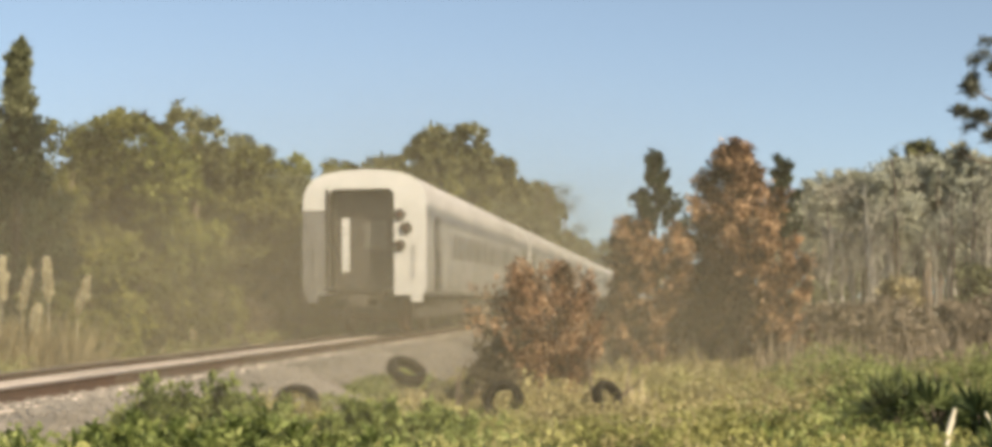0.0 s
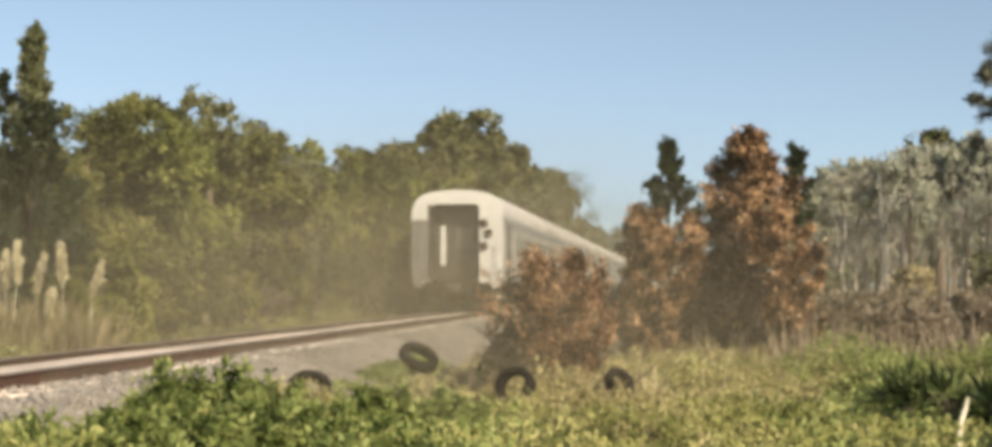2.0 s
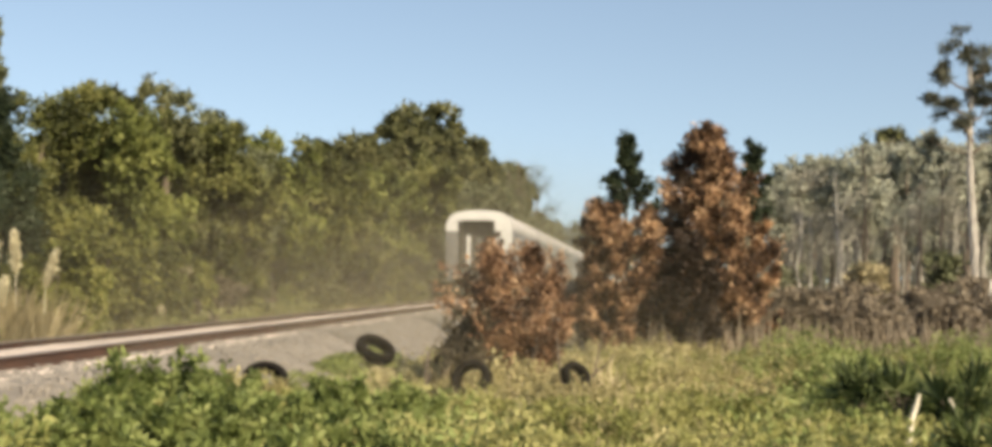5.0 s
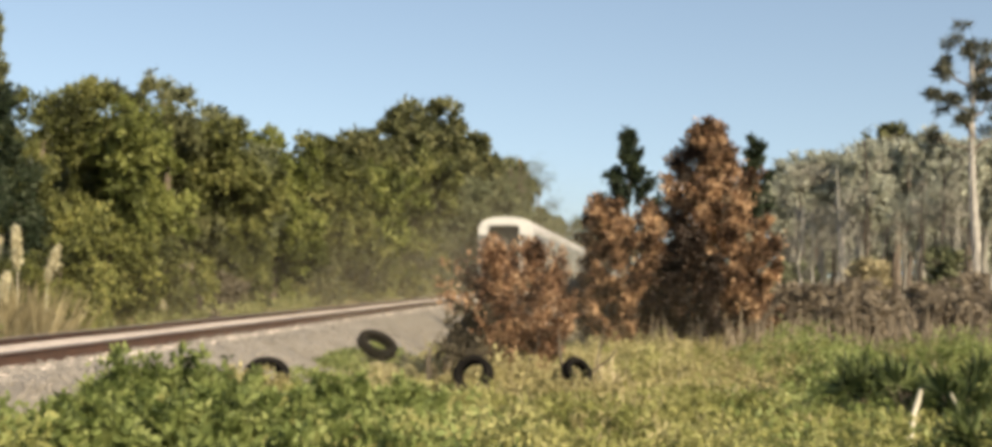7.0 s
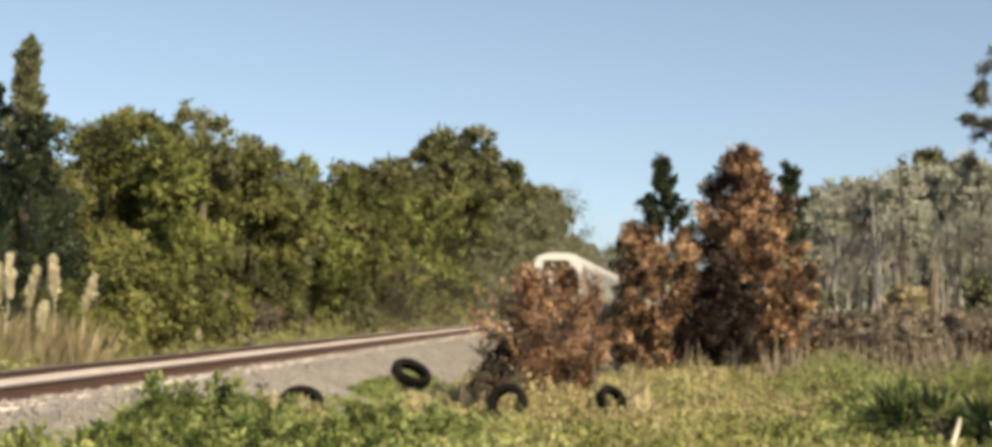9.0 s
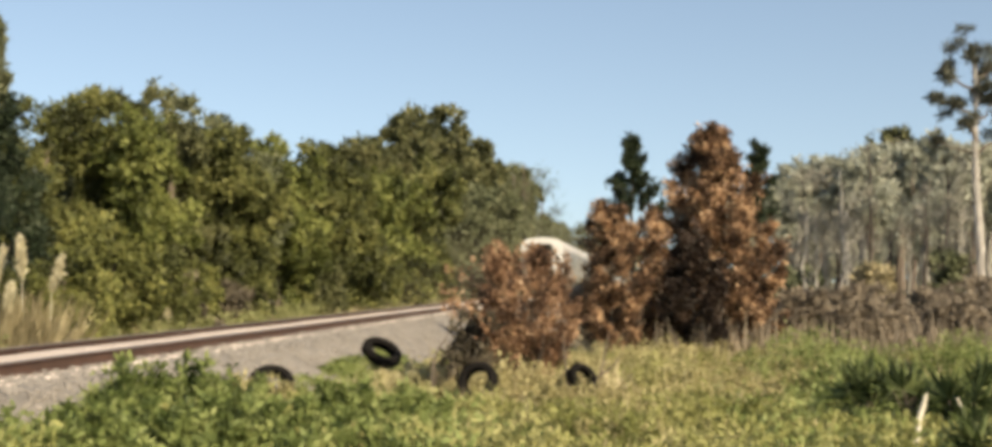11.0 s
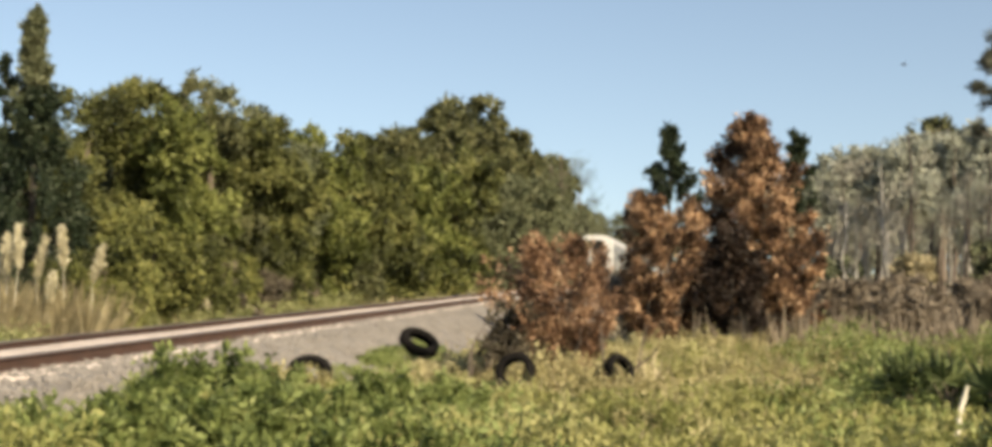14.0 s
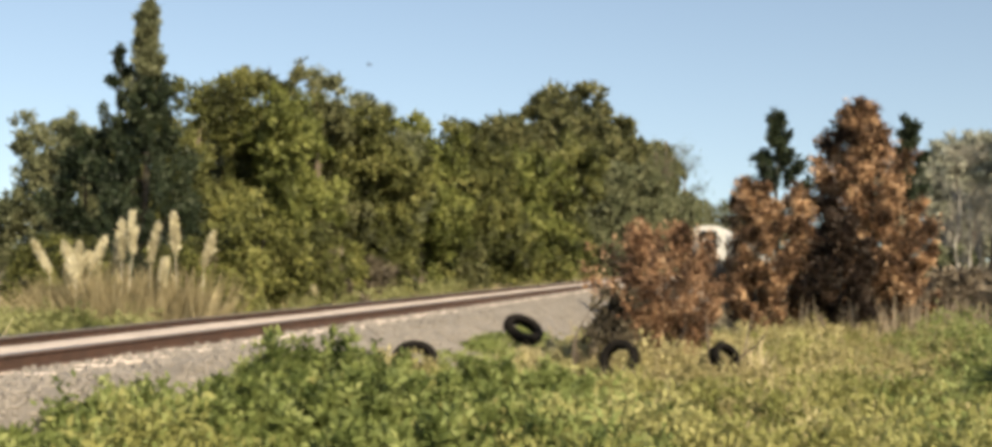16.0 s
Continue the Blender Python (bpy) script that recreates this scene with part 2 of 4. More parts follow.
def crown_points(rng, blobs, n, clump=0.36, inner=0.06, clumps=30):
    """Places and outward directions of leaves: over several ellipsoids sit clumps, on each clump smaller tufts, and a thin filling inside."""
    vol = np.array([b[3] * b[4] * b[5] for b in blobs]) ** 0.67
    out, dirs = [], []
    for b, share in zip(blobs, vol / vol.sum()):
        c, r = np.array(b[:3]), np.array(b[3:6])
        k = max(9, int(clumps * share * len(blobs) ** 0.6))
        d = unit(rng.normal(size=(k, 3)) + np.array((0, 0, 0.25)))
        cc = d * rng.uniform(0.5, 0.95, (k, 1))
        rc = clump * rng.uniform(0.5, 1.2, (k, 1))
        tufts = 9
        e = unit(rng.normal(size=(k, tufts, 3)) + d[:, None] * 0.8 + np.array((0, 0, 0.2)))
        tc = (cc[:, None] + e * rc[:, None] * rng.uniform(0.55, 1.05, (k, tufts, 1))).reshape(-1, 3)
        tr = (rc[:, None] * rng.uniform(0.22, 0.5, (k, tufts, 1))).reshape(-1, 1)
        te = e.reshape(-1, 3)
        m = int(n * share * (1 - inner))
        pick = rng.integers(0, k * tufts, m)
        u = unit(rng.normal(size=(m, 3)) + te[pick] * 0.4)
        p = tc[pick] + u * tr[pick] * rng.uniform(0.2, 1.0, (m, 1)) ** 0.6 * np.array((1, 1, 1.15))
        q = unit(rng.normal(size=(int(n * share * inner), 3)))
        out.append(c + np.concatenate([p, q * rng.uniform(0.3, 0.75, (len(q), 1))]) * r)
        dirs.append(unit(np.concatenate([u + te[pick] * 0.6, q]) + np.array((0, 0, 0.2))))
    return np.concatenate(out), np.concatenate(dirs)


def tube(bm, points, radii, sides=7):
    """A tapered tube through the points."""
    rings = []
    for i, (p, r) in enumerate(zip(points, radii)):
        p = Vector(p)
        d = Vector(points[min(i + 1, len(points) - 1)]) - Vector(points[max(i - 1, 0)])
        q = d.to_track_quat("Z", "Y")
        rings.append([bm.verts.new(p + q @ Vector((r * math.cos(2 * math.pi * k / sides), r * math.sin(2 * math.pi * k / sides), 0))) for k in range(sides)])
    for a, b in zip(rings, rings[1:]):
        for k in range(sides):
            bm.faces.new((a[k], a[(k + 1) % sides], b[(k + 1) % sides], b[k]))
    bm.faces.new(rings[0][::-1])
    bm.faces.new(rings[-1])
    return bm


def box(bm, x0, x1, y0, y1, z0, z1, bevel=0.0):
    b = bmesh.new()
    bmesh.ops.create_cube(b, size=1)
    for v in b.verts:
        v.co = Vector(((x0 + x1) / 2 + v.co.x * (x1 - x0), (y0 + y1) / 2 + v.co.y * (y1 - y0), (z0 + z1) / 2 + v.co.z * (z1 - z0)))
    if bevel:
        bmesh.ops.bevel(b, geom=b.edges[:], offset=bevel, segments=2, affect="EDGES", profile=0.7)
    me = bpy.data.meshes.new("tmp")
    b.to_mesh(me)
    b.free()
    bm.from_mesh(me)
    bpy.data.meshes.remove(me)
    return bm


def wavy_line(rng, a, b, n, sway):
    a, b = np.array(a, float), np.array(b, float)
    p = [a + (b - a) * i / (n - 1) for i in range(n)]
    for i in range(1, n - 1):
        p[i] = p[i] + rng.normal(size=3) * sway
    return [tuple(q) for q in p]


def tree(name, at, height, radius, leaf, label, seed, n=9000, size=0.16, bark=None, low=0.12, lobes=6, category="tree", group="", aspect=0.7, clump=0.34, limbs=4, loose=0.75):
    """A broad-leaved tree or shrub: tapered trunk, limbs, and a crown of clumped leaves with an uneven outline."""
    rng = np.random.default_rng(seed)
    ob = thing(name, pose(*at), label, category, group)
    bark = bark or M_BARK
    top = height * 0.8
    part("trunk", tube(bmesh.new(), wavy_line(rng, (0, 0, -0.1), (rng.normal() * 0.1 * radius, rng.normal() * 0.1 * radius, top), 6, 0.03 * radius),
                       np.linspace(0.035 * height, 0.008 * height, 6)), bark, ob)
    blobs = []
    mid = height * (1 + low) / 2
    for i in range(lobes):
        ang = 2 * math.pi * (i / lobes) + rng.uniform(-0.5, 0.5)
        rr = radius * rng.uniform(0.42, 0.62)
        z = height * (low + (1 - low) * rng.uniform(0.15, 0.80))
        off = radius * rng.uniform(0.35, 0.62) * (1.0 if z < mid else 0.75)
        rz = min(rr * rng.uniform(0.8, 1.3), max(0.2 * height, height - z))
        blobs.append((off * math.cos(ang), off * math.sin(ang), z, rr, rr, rz))
    blobs.append((rng.normal() * 0.15 * radius, 0, height * (0.80 + 0.15 * low), radius * 0.72, radius * 0.72, height * 0.19 * (1 - low)))
    blobs.append((0, 0, height * (low + 0.32 * (1 - low)), radius * 0.66, radius * 0.66, height * 0.32 * (1 - low)))
    for i in range(limbs):
        b = blobs[i % len(blobs)]
        z0 = height * rng.uniform(0.2, 0.45)
        part("limb", tube(bmesh.new(), wavy_line(rng, (0, 0, z0), b[:3], 4, 0.04 * radius), np.linspace(0.014 * height, 0.004 * height, 4), 5), bark, ob)
    p, d = crown_points(rng, blobs, n, clump)
    keep = p[:, 2] > 0.03
    p, d = p[keep], d[keep]
    spray = rng.uniform(0, 1, len(p)) < 0.25
    part("crown", quads("crown", np.concatenate([leaves(rng, p[~spray], size, aspect, face=d[~spray], loose=loose), leaves(rng, p[spray], size * 1.5, 0.35, d[spray] + np.array((0, 0, 0.3)), 0.5)])), leaf, ob)
    return ob


def plumed(name, at, height, profile, leaf, label, seed, branches=90, plumes=7, per=36, size=0.1, plume=0.5, category="tree", group="", bare=0.1, tips=None, rising=0.6, fat=0.16, stems=1, bark=None, flare=1.0):
    """A juniper or other scale-leaved evergreen: rising branches that end in flame-shaped plumes. profile: rows of height share and reach in metres."""
    rng = np.random.default_rng(seed)
    bark = bark or M_BARK_DARK
    ob = thing(name, pose(*at), label, category, group)
    foot = [(rng.normal() * 0.12 * (stems > 1), rng.normal() * 0.1 * (stems > 1)) for _ in range(stems)]
    for fx, fy in foot:
        part("trunk", tube(bmesh.new(), wavy_line(rng, (fx, fy, -0.1), (fx * 2.5, fy * 2.5, height * (0.93 if stems == 1 else 0.6)), 7, 0.02), np.linspace(0.02 * height / stems ** 0.5, 0.003 * height, 7)), bark, ob)
    at_p, along = [], []
    hs, rs = [p[0] for p in profile], [p[1] for p in profile]
    for i in range(branches):
        f = bare + (1 - bare) * (i + rng.uniform(0, 1)) / branches
        ang = 2.4 * i + rng.normal() * 0.4
        reach = float(np.interp(f, hs, rs)) * rng.uniform(0.45, 1.1)
        way = np.array((math.cos(ang), math.sin(ang), 0.0))
        fx, fy = foot[i % stems]
        z1 = f * height
        z0 = max(0.05, z1 - reach * rising * rng.uniform(0.7, 1.3))
        start = np.array((fx, fy, z0))
        tip = np.array((fx, fy, z1)) + way * reach
        if i % 5 == 0:
            part("limb", tube(bmesh.new(), wavy_line(rng, start, start * 0.2 + tip * 0.8, 4, 0.03), [0.022, 0.017, 0.012, 0.006], 5), bark, ob)
        lead = unit(way * rng.uniform(0.2, 1.0) * flare + np.array((0, 0, rng.uniform(0.4, 1.1))))
        for k in range(plumes):
            s = rng.uniform(0.3, 0.8) if k % 4 == 3 else rng.uniform(0.82, 1.0)
            q = start + (tip - start) * np.array((s, s, s ** 1.3)) + rng.normal(size=3) * 0.05 * (0.4 + reach)
            d = unit(lead + rng.normal(size=3) * 0.28)
            ln = plume * rng.uniform(0.55, 1.3) * min(1.0, 0.5 + 0.5 * reach)
            q = q - d * ln * 0.4
            t = rng.uniform(0, 1, (per, 1))
            side = unit(np.cross(d, rng.normal(size=(per, 3))))
            at_p.append(q + d * ln * t + side * fat * ln / 0.5 * np.sin(0.35 + 2.6 * t) * rng.uniform(0.2, 1.0, (per, 1)))
            along.append(d + side * 0.5)
    p, a = np.concatenate(at_p), np.concatenate(along)
    keep = p[:, 2] > 0.08
    p, a = p[keep], a[keep]
    cut = p[:, 2] > height * tips[0] + 0.25 * np.sin(p[:, 0] * 4.0) if tips else np.zeros(len(p), bool)
    part("crown", quads("crown", leaves(rng, p[~cut], size, 0.42, a[~cut] * 1.3, 0.7)), leaf, ob)
    if tips:
        part("tip", quads("tip", leaves(rng, p[cut], size, 0.42, a[cut] * 1.3, 0.7)), tips[1], ob, tips[2])
    return ob


def bare_tree(name, at, height, spread, seed, label, bark, leaf, n=900, group="", category="tree", limbs=7):
    """A thin standing tree, nearly leafless: trunk, rising limbs, grey twigs."""
    rng = np.random.default_rng(seed)
    ob = thing(name, pose(*at), label, category, group)
    part("trunk", tube(bmesh.new(), wavy_line(rng, (0, 0, -0.1), (rng.normal() * 0.2, 0, height), 7, 0.07), np.linspace(0.019 * height, 0.006 * height, 7), 6), bark, ob)
    pts, dirs = [], []
    for i in range(limbs):
        z0 = height * rng.uniform(0.35, 0.9)
        ang = rng.uniform(0, 2 * math.pi)
        reach = spread * rng.uniform(0.5, 1.0)
        e = np.array((math.cos(ang) * reach, math.sin(ang) * reach, min(z0 + reach * rng.uniform(0.3, 1.0), height * 1.02)))
        part("limb", tube(bmesh.new(), wavy_line(rng, (0, 0, z0), e, 4, 0.08), np.linspace(0.006 * height, 0.002 * height, 4), 5), bark, ob)
        m = n // limbs
        s = rng.uniform(0.25, 1.05, (m, 1))
        pts.append(np.array((0, 0, z0)) * (1 - s) + e * s + rng.normal(size=(m, 3)) * spread * 0.2)
        dirs.append(np.tile(unit(e - np.array((0, 0, z0 - 0.5))), (m, 1)))
    p, d = np.concatenate(pts), np.concatenate(dirs)
    tagged(part("twig_haze", quads("twig_haze", leaves(rng, p, 0.42, 0.11, d * 0.9 + np.array((0, 0, 0.5)), 0.6)), leaf, ob), kind="stuff")
    return ob


# ---- ground, line and ballast ----
def rise(x):
    """Height of the field across the line: level on the near side, a little higher beyond the track."""
    return 0.0 if x > -4.1 else (0.36 if x < -6.5 else 0.36 * (-4.1 - x) / 2.4)


def ground():
    xs = [-3000, -900, -300, -120, -70] + [-50 + i * 1.25 for i in range(77)] + [70, 120, 300, 900, 3000]
    ys = [-600, -200, -60, -20] + [-10 + i * 1.5 for i in range(110)] + [175, 200, 240, 320, 600, 1500, 4000]
    bm = bmesh.new()
    grid = []
    for y in ys:
        line = []
        for x in xs:
            near = abs(x) < 60 and -30 < y < 220
            dz = 0.10 * noise.noise(Vector((x * 0.35, y * 0.35, 0))) + 0.05 * noise.noise(Vector((x * 1.3, y * 1.3, 4))) if near else 0
            if -11.2 < x < -3.4:
                dz = -0.12
            line.append(bm.verts.new((x, y, rise(x) + dz - 0.03)))
        grid.append(line)
    for a, b in zip(grid, grid[1:]):
        for i in range(len(xs) - 1):
            bm.faces.new((a[i], a[i + 1], b[i + 1], b[i]))
    return tagged(part("ground", bm, M_SOIL), "dry sandy soil of a rough lineside field", "ground", kind="structure")


ground()
BED = [(-11.5, 0.28), (-10.8, 0.36), (-9.55, 0.74), (-8.5, 0.755), (-7.7, 0.75), (-6.9, 0.755), (-5.85, 0.74), (-5.2, 0.42), (-4.45, 0.08), (-3.7, 0.0), (-3.4, -0.06)]


def bed_height(x):
    for (x0, z0), (x1, z1) in zip(BED, BED[1:]):
        if x0 <= x <= x1:
            return z0 + (z1 - z0) * (x - x0) / (x1 - x0)
    return 0.0


def ballast():
    bm = bmesh.new()
    xs = [BED[0][0] + (BED[-1][0] - BED[0][0]) * i / 36 for i in range(37)]
    ys = [-30 + i * 0.5 for i in range(140)] + [40 + i * 4 for i in range(91)]
    grid = []
    for y in ys:
        grid.append([bm.verts.new((x, y, bed_height(x) + (0.03 * noise.noise(Vector((x * 2.5, y * 2.5, 9))) if 2 < xs.index(x) < 35 else 0))) for x in xs])
    for a, b in zip(grid, grid[1:]):
        for i in range(len(xs) - 1):
            bm.faces.new((a[i], a[i + 1], b[i + 1], b[i]))
    bed = tagged(part("ballast_bed", bm, M_BALLAST), "pale grey crushed-stone bank under the track", "ballast", kind="structure")
    rng = np.random.default_rng(5)
    n = 26000
    y = 8 + 52 * rng.uniform(0, 1, n) ** 1.5
    x = rng.uniform(-10.5, -3.6, n)
    z = np.interp(x, [b[0] for b in BED], [b[1] for b in BED])
    keep = ~((np.abs(x - TRACK_X) < 0.80) & (rng.uniform(0, 1, n) < 0.9))
    c = np.stack([x, y, z + 0.005], 1)[keep]
    n = len(c)
    octa = np.array([(1, 0, 0), (0, 1, 0), (-1, 0, 0), (0, -1, 0), (0, 0, 1), (0, 0, -1)], float)
    tri = np.array([(0, 1, 4), (1, 2, 4), (2, 3, 4), (3, 0, 4), (1, 0, 5), (2, 1, 5), (3, 2, 5), (0, 3, 5)])
    ang = rng.uniform(0, 6.28, n)
    s = rng.uniform(0.022, 0.05, (n, 1, 1)) * rng.uniform(0.6, 1.3, (n, 6, 1)) * octa[None] * np.array((1.2, 0.9, 0.75))
    ca, sa = np.cos(ang)[:, None], np.sin(ang)[:, None]
    v = np.stack([s[..., 0] * ca - s[..., 1] * sa, s[..., 0] * sa + s[..., 1] * ca, s[..., 2]], -1) + c[:, None]
    f = (tri[None] + 6 * np.arange(n)[:, None, None]).reshape(-1)
    me = bpy.data.meshes.new("crushed_stone")
    me.vertices.add(6 * n)
    me.vertices.foreach_set("co", v.astype(np.float32).ravel())
    me.loops.add(len(f))
    me.loops.foreach_set("vertex_index", f.astype(np.int32))
    me.polygons.add(len(f) // 3)
    me.polygons.foreach_set("loop_start", np.arange(0, len(f), 3, dtype=np.int32))
    me.update(calc_edges=True)
    tagged(part("crushed_stone", me, M_STONE), "loose grey crushed stone on the track bank", "gravel", kind="stuff")


ballast()


def track():
    t = thing("railway_track", pose(TRACK_X, 0, 0), "single railway track with rusty rails on pale concrete sleepers", "railway track", kind="structure")
    web = [(-0.075, 0.0), (0.075, 0.0), (0.07, 0.02), (0.012, 0.035), (0.01, 0.115), (0.036, 0.125), (0.036, 0.148), (-0.036, 0.148), (-0.036, 0.125), (-0.01, 0.115), (-0.012, 0.035), (-0.07, 0.02)]
    head = [(-0.034, 0.148), (0.034, 0.148), (0.034, 0.156), (0.022, 0.162), (-0.022, 0.162), (-0.034, 0.156)]
    for side in (-0.7525, 0.7525):
        rail = None
        for name, prof, mat in (("rail", web, M_RAIL_SIDE), ("rail_head", head, M_RAIL_TOP)):
            bm = bmesh.new()
            a = [bm.verts.new((side + x, -30, RAIL_TOP - 0.162 + z)) for x, z in prof]
            b = [bm.verts.new((side + x, 400, RAIL_TOP - 0.162 + z)) for x, z in prof]
            for i in range(len(prof)):
                j = (i + 1) % len(prof)
                bm.faces.new((a[i], a[j], b[j], b[i]))
            bm.faces.new(a[::-1])
            bm.faces.new(b)
            bmesh.ops.recalc_face_normals(bm, faces=bm.faces)
            ob = part(name, bm, mat, rail or t, "running surface worn bright" if rail else "")
            rail = rail or ob
    bm = bmesh.new()
    rows = []
    for i in range(216):
        y = -30 + i * 2.0
        rows.append([bm.verts.new((x, y, RAIL_TOP - 0.062 + dz + 0.008 * math.sin(i * 1.7 + x * 5))) for x, dz in ((-0.66, -0.12), (-0.56, -0.03), (-0.25, 0.012), (0.25, 0.012), (0.56, -0.03), (0.66, -0.12))])
    for a, b in zip(rows, rows[1:]):
        for k in range(5):
            bm.faces.new((a[k], a[k + 1], b[k + 1], b[k]))
    part("stone_fines", bm, M_FINES, t, "pale sandy stone dust between the rails")
    tie = bpy.data.meshes.new("sleeper")
    bm = box(bmesh.new(), -1.3, 1.3, -0.115, 0.115, -0.15, 0.0, 0.012)
    bm.to_mesh(tie)
    bm.free()
    rng = random.Random(3)
    for i in range(290):
        ob = part("sleeper", tie, M_TIE, t)
        ob.matrix_basis = pose(rng.uniform(-0.04, 0.04), 4 + i * 0.54, RAIL_TOP - 0.160 + rng.uniform(-0.004, 0.006), 0, 0, rng.uniform(-1.2, 1.2))


# ---- the train ----
HALF = 1.60
SECTION = [(1.50, 1.02), (1.58, 1.12), (HALF, 1.4), (HALF, 3.36), (1.58, 3.58), (1.50, 3.80), (1.34, 3.99), (1.08, 4.12), (0.65, 4.20), (0.0, 4.24)]
LENGTH = 25.6


def section_strip(bm, pts, y0, y1):
    for a, b in zip(pts, pts[1:]):
        v = [bm.verts.new(p) for p in ((a[0], y0, a[1]), (b[0], y0, b[1]), (b[0], y1, b[1]), (a[0], y1, a[1]))]
        bm.faces.new(v)


def full_outline():
    return SECTION + [(-x, z) for x, z in SECTION[-2::-1]]


def end_wall(bm, y, open_x0, open_x1, open_z0, open_z1, thick):
    """The end of the car with its doorway cut through, thickness included."""
    out = full_outline()
    hole = [(open_x1, open_z0), (open_x1, open_z1 - 0.12), (open_x1 - 0.12, open_z1), (open_x0 + 0.12, open_z1), (open_x0, open_z1 - 0.12), (open_x0, open_z0)]
    loop = out + [(-1.50, 1.02), (open_x0, 1.02)] + hole[::-1] + [(open_x1, 1.02)]
    clean = []
    for p in loop:
        if not clean or (abs(p[0] - clean[-1][0]) + abs(p[1] - clean[-1][1])) > 1e-4:
            clean.append(p)
    f = bm.faces.new([bm.verts.new((x, y, z)) for x, z in clean])
    ext = bmesh.ops.extrude_face_region(bm, geom=[f])
    for v in [g for g in ext["geom"] if isinstance(g, bmesh.types.BMVert)]:
        v.co.y += thick
    bmesh.ops.triangulate(bm, faces=bm.faces[:])
    bmesh.ops.recalc_face_normals(bm, faces=bm.faces)


def wheelset_mesh():
    bm = bmesh.new()
    prof = [(0.0, 0.12), (0.40, 0.10), (0.42, 0.07), (0.46, 0.07), (0.46, -0.05), (0.49, -0.06), (0.49, -0.085), (0.40, -0.09), (0.38, -0.05), (0.12, -0.03), (0.0, -0.03)]
    for side in (1, -1):
        rings = []
        for r, o in prof:
            rings.append([bm.verts.new((side * (0.755 + o), r * math.cos(k * math.pi / 12), r * math.sin(k * math.pi / 12))) for k in range(24)])
        for a, b in zip(rings, rings[1:]):
            for k in range(24):
                bm.faces.new((a[k], a[(k + 1) % 24], b[(k + 1) % 24], b[k]))
    tube(bm, [(-0.75, 0, 0), (0.75, 0, 0)], [0.09, 0.09], 10)
    bmesh.ops.remove_doubles(bm, verts=bm.verts, dist=1e-4)
    bmesh.ops.recalc_face_normals(bm, faces=bm.faces)
    me = bpy.data.meshes.new("wheelset")
    bm.to_mesh(me)
    bm.free()
    return me


WHEELSET = wheelset_mesh()


